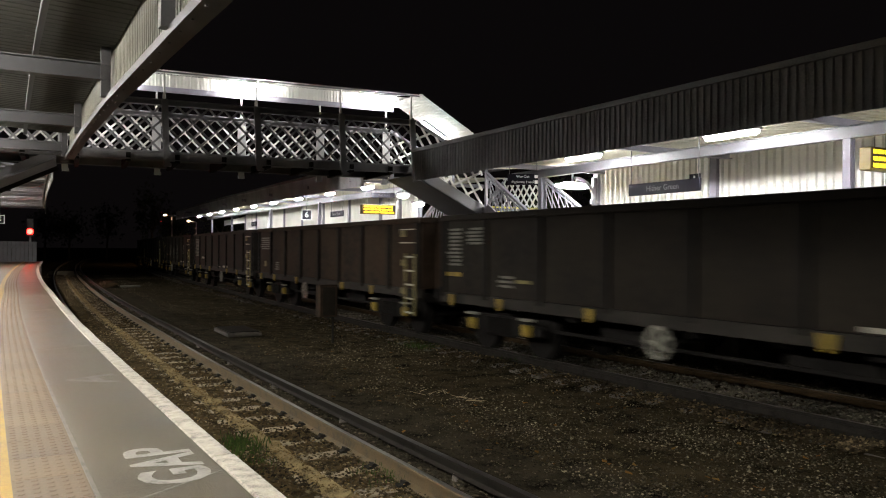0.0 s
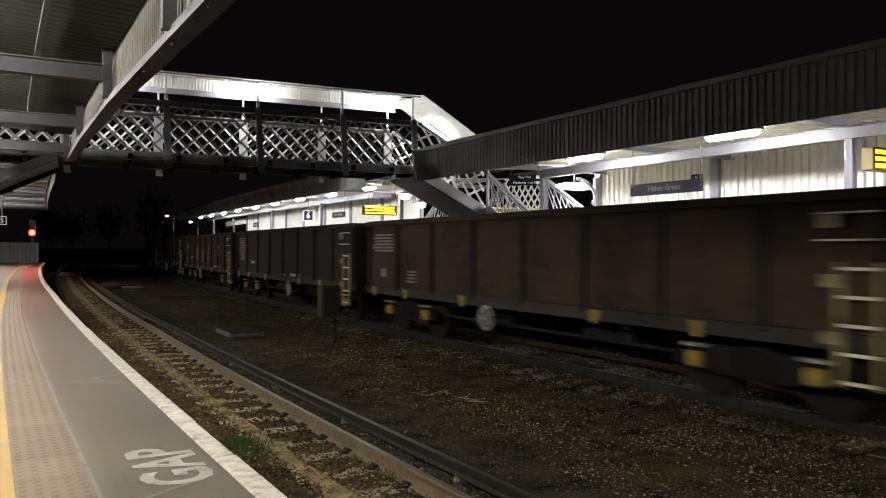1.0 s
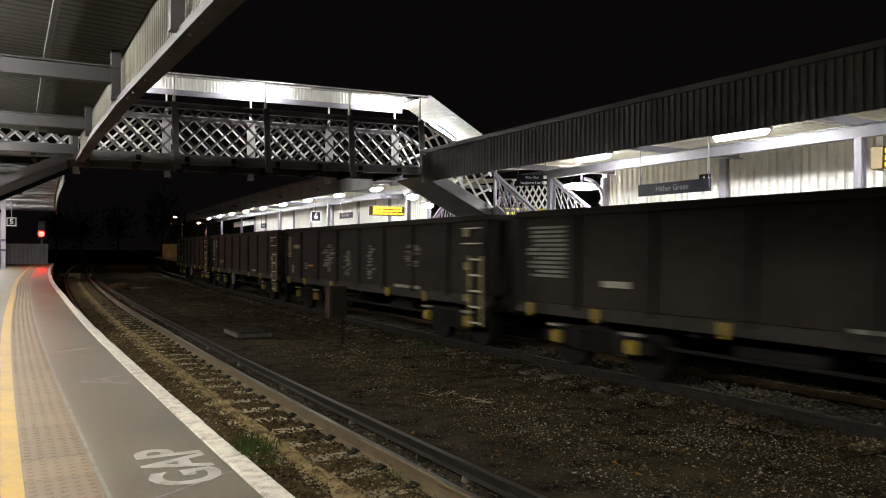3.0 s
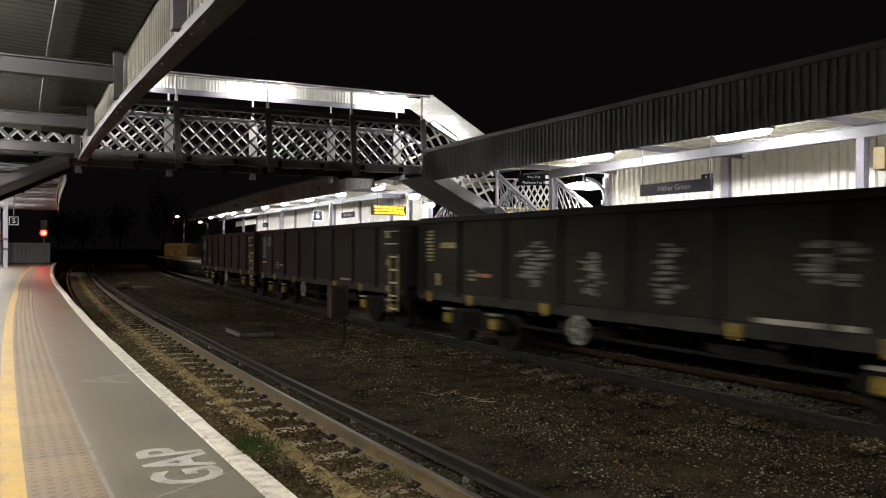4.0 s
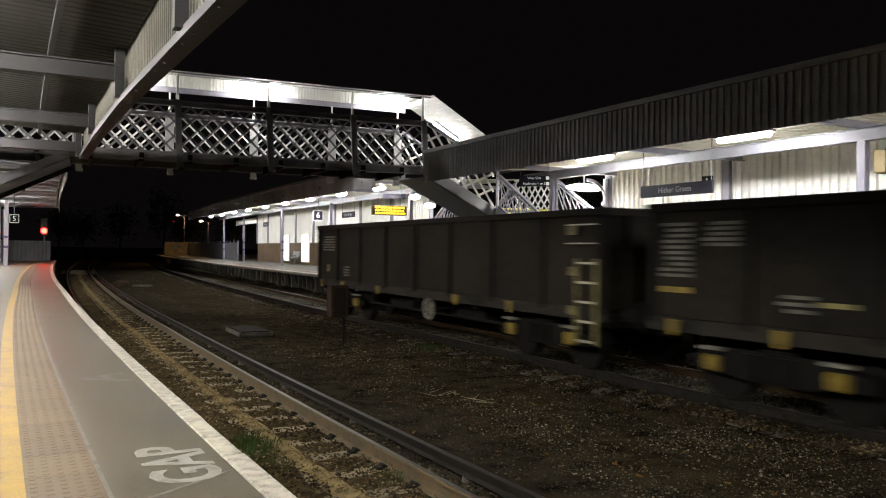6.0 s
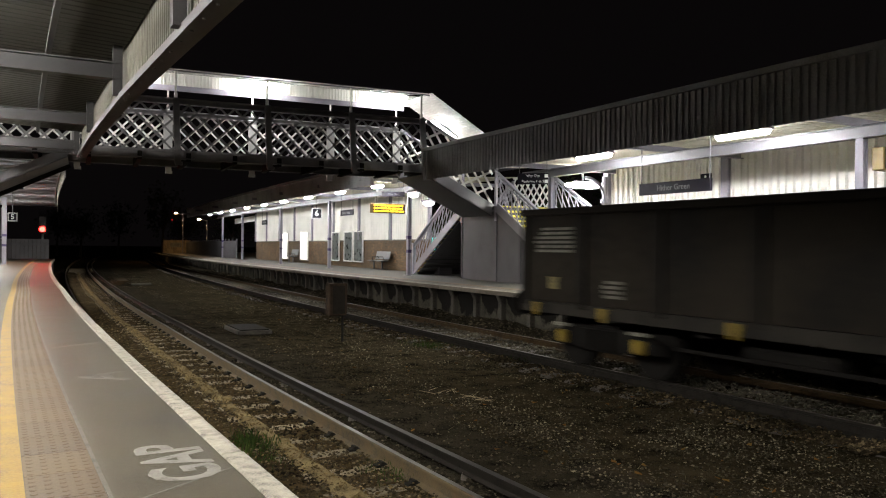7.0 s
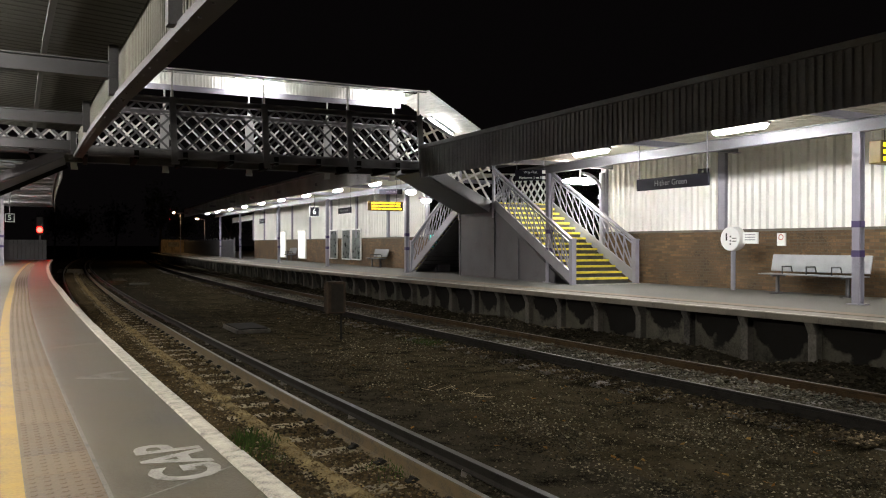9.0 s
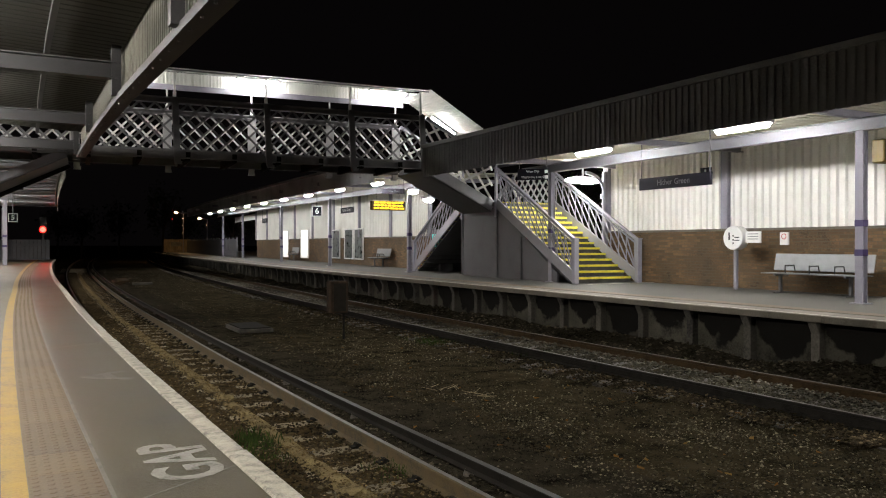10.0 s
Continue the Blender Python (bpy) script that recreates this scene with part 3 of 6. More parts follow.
def build_conductor(d, s0, s1, label):
    z = RAIL + 0.03
    bm = bmesh.new()
    sweep(bm, [(d - 0.045, z - 0.11), (d + 0.045, z - 0.11), (d + 0.02, z - 0.08), (d + 0.018, z - 0.045), (d + 0.04, z - 0.035), (d + 0.04, z), (d - 0.04, z), (d - 0.04, z - 0.035), (d - 0.018, z - 0.045), (d - 0.02, z - 0.08)], s0, s1, 2.0)
    ob = whole("conductor_rail", bm, M_CONDUCTOR, label, "rail")
    bm = bmesh.new()
    sweep(bm, [(d - 0.032, z + 0.0005), (d + 0.032, z + 0.0005), (d + 0.032, z + 0.003), (d - 0.032, z + 0.003)], s0, s1, 2.0)
    part("contact_surface", bm, M_CONTACT, ob, "dull worn contact surface")
    for i in range(int((s1 - s0) / 2.7)):
        bm = bmesh.new()
        p = at(s0 + 1 + 2.7 * i, d, 0)
        tube(bm, (p.x, p.y, BED - 0.02), (p.x, p.y, z - 0.1), 0.06, 8, 0.04)
        part("insulator", bm, M_SLEEPER_D, ob, "dirty ceramic insulator")


# ================================================================ platforms
def build_platform_5():
    s0, s1 = -14, 62
    bm = bmesh.new()
    sweep(bm, [(-9, BED - 0.3), (1.02, BED - 0.3), (1.02, -0.12), (1.015, -0.004), (-9, -0.004)], s0, s1, 1.5)
    plat = whole("platform_5", bm, M_TARMAC, "near platform of worn grey tarmac with a white edge", "platform", "structure")
    bm = bmesh.new()
    sweep(bm, [(0.03, -0.003), (0.132, -0.003), (0.132, 0.003), (0.03, 0.003)], s0, s1, 1.0)
    part("yellow_line", bm, M_YELLOW, plat, "worn yellow painted line")
    # the wall under the edge
    bm = bmesh.new()
    sweep(bm, [(1.022, BED - 0.3), (1.06, BED - 0.3), (1.06, -0.125), (1.022, -0.125)], s0, s1, 1.5)
    part("platform_wall", bm, M_PANEL, plat, "sooty concrete wall")
    # coping stones with their painted edge
    bm = bmesh.new()
    box(bm, 1.022, EDGE5, -0.445, 0.445, -0.115, 0.002)
    soften(bm, 0.008)
    cop = mesh("coping_stone", bm, M_WHITE)
    for i in range(84):
        s = s0 + 0.45 + 0.9 * i
        if s < s1:
            piece("coping_stone", cop, plat, put(s, random.uniform(-0.007, 0.0), random.uniform(-0.002, 0.002)))
    # tactile tiles with their blister rows
    bm = bmesh.new()
    box(bm, -0.148, 0.148, -0.197, 0.197, -0.02, 0.002)
    for i in range(5):
        for j in range(6):
            x, y = -0.12 + 0.06 * i, -0.165 + 0.066 * j
            v = [bm.verts.new((x + 0.018 * math.cos(a) * q, y + 0.018 * math.sin(a) * q, h)) for q, h in ((1, 0.002), (0.7, 0.005)) for a in (0, 1.257, 2.513, 3.77, 5.027)]
            for k in range(5):
                bm.faces.new((v[k], v[(k + 1) % 5], v[5 + (k + 1) % 5], v[5 + k]))
            bm.faces.new(v[5:])
    til = mesh("tactile_tile", bm, M_TACTILE)
    for i in range(187):
        s = -13.4 + 0.4 * i
        if s < s1:
            piece("tactile_tile", til, plat, put(s, 0.283, 0.0))
    # a pale kerb line beside the tiles
    bm = bmesh.new()
    sweep(bm, [(0.434, -0.003), (0.452, -0.003), (0.452, 0.002), (0.434, 0.002)], s0, s1, 1.0)
    part("joint_strip", bm, M_GHOST, plat, "pale joint strip")
    # painted warning, read across the edge
    m = put(3.985, 0.815, -0.0032) @ Matrix.Rotation(radians(90), 4, "Z") @ Matrix.Diagonal((1.08, 1.25, 1, 1))
    lettering("painted_letters", "GAP", 0.35, M_FADED, plat, m, "faded white painted letters", 0.0003, bold=0.009)
    m = put(6.9, 0.77, -0.0034) @ Matrix.Rotation(radians(90), 4, "Z") @ Matrix.Diagonal((1.0, 1.1, 1, 1))
    bm = bmesh.new()
    for a, b in (((-0.3, -0.16, 0), (-0.05, 0.16, 0)), ((-0.05, 0.16, 0.0012), (0.12, -0.16, 0.0012)), ((-0.18, -0.03, 0.0024), (0.05, 0.0, 0.0024))):
        bar(bm, m @ Vector(a), m @ Vector(b), 0.07, 0.0008)
    part("worn_letter", bm, M_GHOST, plat, "painted letters worn almost away")
    # long trench repairs
    bm = bmesh.new()
    for s in (3.4, 8.9, 14.4, 19.0):
        a, b = at(s, 0.46, -0.0037), at(s + 0.35, 1.01, -0.0037)
        bar(bm, a, b, 0.014, 0.0015)
    part("tarmac_seam", bm, M_GHOST, plat, "sealed seams in the tarmac")
    return plat


def build_platform_6():
    s0, s1, z = -14, 135, -0.03
    bm = bmesh.new()
    sweep(bm, [(EDGE6 + 0.3, BED - 0.3), (26, BED - 0.3), (26, z - 0.004), (EDGE6 + 0.3, z - 0.004)], s0, s1, 1.5)
    plat = whole("platform_6", bm, M_TARMAC6, "far platform of pale worn concrete and tarmac", "platform", "structure")
    bm = bmesh.new()
    box(bm, EDGE6, EDGE6 + 0.6, -0.445, 0.445, z - 0.11, z)
    soften(bm, 0.01)
    cop = mesh("coping_slab", bm, M_COPING6)
    for i in range(150):
        piece("coping_slab", cop, plat, put(s0 + 0.45 + 0.9 * i, 0, random.uniform(-0.003, 0.003)))
    bm = bmesh.new()
    sweep(bm, [(EDGE6 + 0.03, z - 0.002), (EDGE6 + 0.115, z - 0.002), (EDGE6 + 0.115, z + 0.006), (EDGE6 + 0.03, z + 0.006)], s0, s1, 1.0)
    part("white_line", bm, M_WHITE, plat, "white painted edge line")
    bm = bmesh.new()
    sweep(bm, [(EDGE6 + 0.75, z - 0.01), (EDGE6 + 1.15, z - 0.01), (EDGE6 + 1.15, z + 0.002), (EDGE6 + 0.75, z + 0.002)], s0, s1, 1.0)
    part("tactile_strip", bm, M_TACTILE, plat, "buff tactile strip")
    # precast posts and panels under the edge
    bm = bmesh.new()
    box(bm, -0.06, 0.2, -0.075, 0.075, BED - 0.25, z - 0.112)
    box(bm, -0.16, 0.2, -0.075, 0.075, z - 0.3, z - 0.112)
    for v in bm.verts:
        if v.co.x < -0.1 and v.co.z < z - 0.2:
            v.co.x = -0.06
    soften(bm, 0.008)
    post = mesh("concrete_post", bm, M_CONCRETE)
    bm = bmesh.new()
    box(bm, 0.06, 0.12, -0.6, 0.6, BED - 0.25, z - 0.113)
    pan = mesh("concrete_panel", bm, M_SCALLOP)
    for i in range(90):
        s = -4.04 + 1.315 * i
        piece("concrete_post", post, plat, put(s, EDGE6 + 0.2))
        piece("concrete_panel", pan, plat, put(s + 0.657, EDGE6 + 0.22))


# ================================================================ lamps
def tube_lamp(s, d, z, material, group, length=1.25, label="white fluorescent lamp with a rounded glowing diffuser, under the canopy"):
    ob = thing("ceiling_light", label, "ceiling light", put(s, d, z), group)
    bm = bmesh.new()
    box(bm, -0.1, 0.1, -length / 2 - 0.03, length / 2 + 0.03, 0.0, 0.05)
    part("housing", bm, M_GREY_STEEL, ob)
    bm = bmesh.new()
    n = 8
    rings = []
    for y, k in ((-length / 2, 0.55), (-length / 2 + 0.05, 1), (length / 2 - 0.05, 1), (length / 2, 0.55)):
        rings.append([bm.verts.new((0.09 * k * math.cos(math.pi * i / n), y, -0.09 * k * math.sin(math.pi * i / n) - 0.001)) for i in range(n + 1)])
    for a, b in zip(rings, rings[1:]):
        for i in range(n):
            bm.faces.new((a[i], a[i + 1], b[i + 1], b[i]))
    bm.faces.new(rings[0])
    bm.faces.new(rings[-1][::-1])
    for a, b in zip(rings, rings[1:]):
        bm.faces.new((a[0], b[0], b[-1], a[-1]))
    part("diffuser", bm, material, ob, "glowing diffuser")
    return ob


# ================================================================ near canopy
def build_canopy_5():
    top, d_edge = 3.80, 1.55
    bays = [(-12, 2.80), (-7.2, 2.80), (-2.1, 2.82), (3.0, 2.83), (7.2, 2.925), (11.7, 3.06), (16.5, 3.15), (21.0, 3.17)]
    ob = thing("canopy_5", "cream platform canopy with a darkened corrugated soffit and grey steel beams", "canopy", kind="structure")
    for (sa, za), (sb, zb) in zip(bays, bays[1:]):
        bm = bmesh.new()
        a, b = at(sa, d_edge - 0.05), at(sb, d_edge - 0.05)
        corrugated(bm, (a.x, a.y), (b.x, b.y), min(za, zb) + 0.12, 4.05, 0.13, 0.02)
        n = Vector((b.y - a.y, a.x - b.x, 0)).normalized() * 0.06
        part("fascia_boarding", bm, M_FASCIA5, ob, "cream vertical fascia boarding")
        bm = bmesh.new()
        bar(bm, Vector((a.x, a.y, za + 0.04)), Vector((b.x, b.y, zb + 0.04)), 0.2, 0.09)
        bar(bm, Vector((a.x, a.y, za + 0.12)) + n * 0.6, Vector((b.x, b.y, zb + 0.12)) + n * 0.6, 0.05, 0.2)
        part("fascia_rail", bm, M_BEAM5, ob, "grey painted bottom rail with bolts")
        bm = bmesh.new()
        k = 9
        for i in range(k):
            p = Vector((a.x, a.y, za)).lerp(Vector((b.x, b.y, zb)), (i + 0.5) / k) - n * 0.7
            tube(bm, p + Vector((0, 0, -0.02)), p + Vector((0, 0, 0.0)), 0.014, 6)
        part("bolt", bm, M_DARK_STEEL, ob)
        # corrugated soffit, ribs along the slope
        bm = bmesh.new()
        cnt = max(1, round((sb - sa) / 0.2))
        prev = None
        for i in range(cnt + 1):
            for f, o in ((0, 0), (0.4, 0), (0.5, 0.009), (0.9, 0.009)) if i < cnt else ((0, 0),):
                s = sa + (sb - sa) * (i + f) / cnt
                cur = [bm.verts.new(at(s, d, 3.78 + o + 0.05 * (d_edge - d))) for d in (d_edge - 0.06, -3.0, -8.5)]
                if prev:
                    for j in range(2):
                        bm.faces.new((prev[j], cur[j], cur[j + 1], prev[j + 1]))
                prev = cur
        part("soffit", bm, M_SOFFIT, ob, "darkened corrugated soffit sheeting")
        bm = bmesh.new()
        q = [(d, z) for d, z in ((d_edge + 0.03, 4.05), (d_edge + 0.03, 4.12), (-8.5, 4.5), (-8.5, 4.43))]
        sweep(bm, q, sa, sb, 6)
        part("roof_sheet", bm, M_DARK_STEEL, ob)
        # crossbeam with its upright
        bm = bmesh.new()
        m = put(sb, 0, 0)
        zb2 = 3.34
        box(bm, -6.5, d_edge - 0.14, -0.09, 0.09, zb2, zb2 + 0.02, m)
        box(bm, -6.5, d_edge - 0.14, -0.012, 0.012, zb2 + 0.02, zb2 + 0.21, m)
        box(bm, -6.5, d_edge - 0.14, -0.09, 0.09, zb2 + 0.21, zb2 + 0.23, m)
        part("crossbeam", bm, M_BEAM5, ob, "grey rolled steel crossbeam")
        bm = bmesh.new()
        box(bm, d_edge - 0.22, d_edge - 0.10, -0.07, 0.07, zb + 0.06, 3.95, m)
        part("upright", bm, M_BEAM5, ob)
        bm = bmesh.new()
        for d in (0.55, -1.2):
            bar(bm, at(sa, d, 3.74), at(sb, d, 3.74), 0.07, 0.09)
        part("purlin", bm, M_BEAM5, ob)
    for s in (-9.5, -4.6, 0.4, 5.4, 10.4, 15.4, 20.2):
        tube_lamp(s, -1.3, 3.62, M_TUBE5, "near platform lights")


# ================================================================ far canopy
def column(s, d, top, z=-0.03):
    ob = thing("canopy_column", "pale grey steel column with two dark purple bands on the platform", "column", put(s, d, z), "far platform columns")
    bm = bmesh.new()
    box(bm, -0.075, 0.075, -0.012, 0.012, 0, top - z)
    box(bm, -0.075, -0.06, -0.075, 0.075, 0, top - z)
    box(bm, 0.06, 0.075, -0.075, 0.075, 0, top - z)
    part("shaft", bm, M_LILAC, ob)
    bm = bmesh.new()
    box(bm, -0.14, 0.14, -0.14, 0.14, 0, 0.02)
    part("base_plate", bm, M_GREY_STEEL, ob)
    for z0 in (0.88, 1.42):
        bm = bmesh.new()
        box(bm, -0.08, 0.08, -0.08, 0.08, z0, z0 + 0.12)
        part("band", bm, M_PURPLE, ob, "dark purple painted band")
    return ob


def canopy_run(name, s0, s1, d0, zb0, zt0, rise, label, beams, soffit_z):
    ob = thing(name, label, "canopy", kind="structure")
    n = max(1, round((s1 - s0) / 5))
    for i in range(n):
        a, b = s0 + (s1 - s0) * i / n, s0 + (s1 - s0) * (i + 1) / n
        za, zc = rise * (a - s0), rise * (b - s0)
        bm = bmesh.new()
        k = round((b - a) / 0.15)
        low, high = [], []
        for j in range(k + 1):
            for f, o in ((0, 0), (0.4, 0), (0.5, 0.03), (0.9, 0.03)) if j < k else ((0, 0),):
                s = a + (b - a) * (j + f) / k
                zz = rise * (s - s0)
                low.append(bm.verts.new(at(s, d0 + o, zb0 + zz)))
                high.append(bm.verts.new(at(s, d0 + o, zt0 - 0.08 + zz)))
        for j in range(len(low) - 1):
            bm.faces.new((low[j], low[j + 1], high[j + 1], high[j]))
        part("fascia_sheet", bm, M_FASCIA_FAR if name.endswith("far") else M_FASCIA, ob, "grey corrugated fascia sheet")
        bm = bmesh.new()
        sweep(bm, [(d0 - 0.05, zt0 - 0.1 + za), (d0 + 0.12, zt0 - 0.1 + za), (d0 + 0.12, zt0 + za), (d0 - 0.05, zt0 + za)], a, b, 2.5, rise)
        part("capping", bm, M_FASCIA, ob, "plain capping flashing")
        bm = bmesh.new()
        k = round((b - a) / 0.25)
        prev = None
        for j in range(k + 1):
            for f, o in ((0, 0), (0.4, 0), (0.5, 0.03), (0.9, 0.03)) if j < k else ((0, 0),):
                s = a + (b - a) * (j + f) / k
                cur = [bm.verts.new(at(s, d, soffit_z + o + rise * (s - s0) + 0.045 * (d - d0))) for d in (d0 + 0.05, 13.8, 16.9)]
                if prev:
                    for q in range(2):
                        bm.faces.new((prev[q], cur[q], cur[q + 1], prev[q + 1]))
                prev = cur
        part("soffit", bm, M_SOFFIT6, ob, "cream corrugated soffit sheeting")
        bm = bmesh.new()
        sweep(bm, [(d0 + 0.1, zt0 - 0.06 + za), (d0 + 0.1, zt0 - 0.02 + za), (18, zt0 + 0.3 + za), (18, zt0 + 0.26 + za)], a, b, 2.5, rise)
        part("roof_sheet", bm, M_DARK_STEEL, ob)
    for s in beams:
        zz = soffit_z - 0.02 + rise * (s - s0)
        bm = bmesh.new()
        m = put(s, 0, zz)
        box(bm, d0 + 0.1, 17.0, -0.07, 0.07, -0.02, 0.0, m)
        box(bm, d0 + 0.1, 17.0, -0.01, 0.01, 0.0, 0.12, m)
        part("crossbeam", bm, M_LILAC, ob, "pale grey crossbeam")
    bm = bmesh.new()
    za = soffit_z - 0.26
    sweep(bm, [(13.68, za), (13.86, za), (13.86, za + 0.02), (13.78, za + 0.02), (13.78, za + 0.22), (13.86, za + 0.22), (13.86, za + 0.24), (13.68, za + 0.24), (13.68, za + 0.22), (13.76, za + 0.22), (13.76, za + 0.02), (13.68, za + 0.02)], s0 + 0.3, s1 - 0.3, 2.5, rise)
    part("longitudinal_beam", bm, M_BEAM6, ob, "pale grey rolled steel beam")
    return ob


# ================================================================ footbridge: its own axes, u across the line, n along it
TH, BN = 0.098, 22.9
MB = Matrix(((math.cos(TH), math.sin(TH), 0, 0), (-math.sin(TH), math.cos(TH), 0, 0), (0, 0, 1, 0), (0, 0, 0, 1)))
DECK, LOW, HIGH, EAVE = 3.72, 3.68, 5.13, 5.92
U0, U1, BW = -5.5, 9.75, 2.2
LAND = 2.45


def lattice(bm, x0, x1, z0, z1, y, pitch, w=0.07, t=0.014, slope=0.0, phase=0.0):
    """Flat bars crossing both ways between two chords; slope: rise of both chords along x."""
    h = z1 - z0
    for sign in (-1, 1):
        yy = y + sign * 0.012
        k = int((x1 - x0 + 2 * h) / pitch) + 2
        for i in range(k):
            a = x0 - h + i * pitch - phase
            p0, p1 = (a, z0), (a + h, z1)
            if sign < 0:
                p0, p1 = (a + h, z0), (a, z1)
            q = []
            for lo, hi in ((p0, p1),):
                t0, t1 = 0.0, 1.0
                dx = hi[0] - lo[0]
                for lim, s in ((x0, 1), (x1, -1)):
                    f0, f1 = s * (lo[0] - lim), s * (hi[0] - lim)
                    if f0 < 0 and f1 < 0:
                        t0, t1 = 1, 0
                    elif f0 < 0:
                        t0 = max(t0, f0 / (f0 - f1))
                    elif f1 < 0:
                        t1 = min(t1, f0 / (f0 - f1))
                if t1 - t0 > 0.03:
                    a3 = Vector((lo[0] + dx * t0, yy, lo[1] + h * t0))
                    b3 = Vector((lo[0] + dx * t1, yy, lo[1] + h * t1))
                    a3.z += slope * (a3.x - x0)
                    b3.z += slope * (b3.x - x0)
                    bar(bm, a3, b3, t, w, up=(0, 0, 1))


def build_bridge():
    ob = thing("footbridge", "grey lattice-girder footbridge with a brightly lit white roof", "footbridge", MB)
    posts = (-2.8, -0.27, 2.27, 4.80, 7.35)
    # near girder coloured as if in shade, far one whitened as if lamplit
    for y, inner in ((BN, 1), (BN + BW, -1)):
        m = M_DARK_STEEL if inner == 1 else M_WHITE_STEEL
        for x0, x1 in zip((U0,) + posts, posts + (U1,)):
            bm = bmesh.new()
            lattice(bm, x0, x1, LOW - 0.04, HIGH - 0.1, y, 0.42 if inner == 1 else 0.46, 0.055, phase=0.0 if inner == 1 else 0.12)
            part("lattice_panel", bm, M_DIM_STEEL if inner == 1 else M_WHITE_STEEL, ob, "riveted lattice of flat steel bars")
        for z0, z1, w in ((LOW - 0.24, LOW, 0.22), (HIGH - 0.16, HIGH, 0.2)):
            bm = bmesh.new()
            box(bm, U0, U1, y - w / 2, y + w / 2, z0, z0 + 0.03)
            box(bm, U0, U1, y - w / 2, y + w / 2, z1 - 0.03, z1)
            box(bm, U0, U1, y - 0.03, y + 0.03, z0 + 0.03, z1 - 0.03)
            part("chord", bm, M_DIM_STEEL, ob, "grey riveted steel chord")
        for u in posts + (9.68,):
            bm = bmesh.new()
            o = -0.16 * inner
            bar(bm, (u + 0.05, y + o * 1.4, LOW - 0.36), (u, y + o * 0.6, HIGH), 0.09, 0.17, up=(1, 0, 0))
            box(bm, u - 0.03, u + 0.16, y + o * 2 - 0.07, y + o * 2 + 0.07, LOW - 0.42, LOW - 0.34)
            if inner < 0:
                box(bm, u - 0.13, u + 0.13, y - 0.075, y - 0.055, LOW, HIGH - 0.1)
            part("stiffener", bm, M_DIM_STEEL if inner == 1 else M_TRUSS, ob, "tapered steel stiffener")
            bm = bmesh.new()
            tube(bm, (u, y, HIGH - 0.02), (u, y, HIGH + 0.16), 0.045, 8)
            tube(bm, (u, y, HIGH + 0.1), (u, y, EAVE), 0.028, 8)
            part("roof_post", bm, M_WHITE_STEEL, ob, "slim white roof post")
    bm = bmesh.new()
    box(bm, U0, U1 + 0.2, BN + 0.1, BN + BW - 0.1, DECK - 0.1, DECK)
    part("deck", bm, M_DARK_STEEL, ob, "dark footway deck")
    # Deck beams near-black: the shade under the deck is put into their colour.
    for u in np.arange(U0 + 0.5, U1, 1.27):
        bm = bmesh.new()
        box(bm, u - 0.06, u + 0.06, BN - 0.1, BN + BW + 0.1, LOW - 0.3, DECK - 0.1)
        part("deck_beam", bm, M_RAIL_DARK, ob)
    # roof: corrugated sheets and edge beams
    for x0, x1 in zip((U0,) + posts, posts + (U1 + 0.22,)):
        bm = bmesh.new()
        k = round((x1 - x0) / 0.09)
        prev = None
        for j in range(k + 1):
            for f, o in ((0, 0), (0.4, 0), (0.5, 0.025), (0.9, 0.025)):
                x = x0 + (x1 - x0) * min(1, (j + f) / k)
                cur = [bm.verts.new((x, y, z + o * 0.8)) for y, z in ((BN - 0.12, EAVE), (BN + 0.6, EAVE + 0.12), (BN + BW / 2, EAVE + 0.2), (BN + BW - 0.6, EAVE + 0.29), (BN + BW + 0.12, EAVE + 0.4))]
                if prev:
                    for q in range(4):
                        bm.faces.new((prev[q], cur[q], cur[q + 1], prev[q + 1]))
                prev = cur
        part("roof_sheet", bm, M_BRIDGE_WHITE, ob, "white corrugated roof sheet, brightly lit from below")
        bm = bmesh.new()
        corrugated(bm, (x0, BN + BW), (x1 + (0.5 if x1 > U1 else 0), BN + BW), EAVE - 0.01, EAVE + 0.37, 0.1, 0.02)
        part("valance_sheet", bm, M_BRIDGE_WHITE, ob, "white ribbed sheet, brightly lit")
    bm = bmesh.new()
    box(bm, U0, U1 + 0.2, BN + BW - 0.03, BN + BW + 0.04, EAVE - 0.17, EAVE - 0.01)
    part("eaves_beam", bm, M_LILAC, ob, "pale grey eaves beam")
    bm = bmesh.new()
    box(bm, U0, U1 + 0.2, BN - 0.05, BN - 0.01, EAVE - 0.035, EAVE)
    part("eaves_angle", bm, M_GREY_STEEL, ob)
    # sloping roof over the upper flight
    bm = bmesh.new()
    prev = None
    for j in range(40):
        for f, o in ((0, 0), (0.4, 0), (0.5, 0.02), (0.9, 0.02)):
            x = 9.97 + 0.09 * (j + f)
            z = EAVE + 0.05 - 0.60 * (x - 9.97)
            cur = [bm.verts.new((x, y, z + o + e)) for y, e in ((BN - 0.12, 0), (BN + BW / 2, 0.06), (BN + BW + 0.12, 0.1))]
            if prev:
                for q in range(2):
                    bm.faces.new((prev[q], cur[q], cur[q + 1], prev[q + 1]))
            prev = cur
    part("stair_roof_sheet", bm, M_BRIDGE_WHITE, ob, "white corrugated roof sloping over the stairs")
    # upper flight with its sides
    ux0, ux1 = U1 + 0.2, 12.25
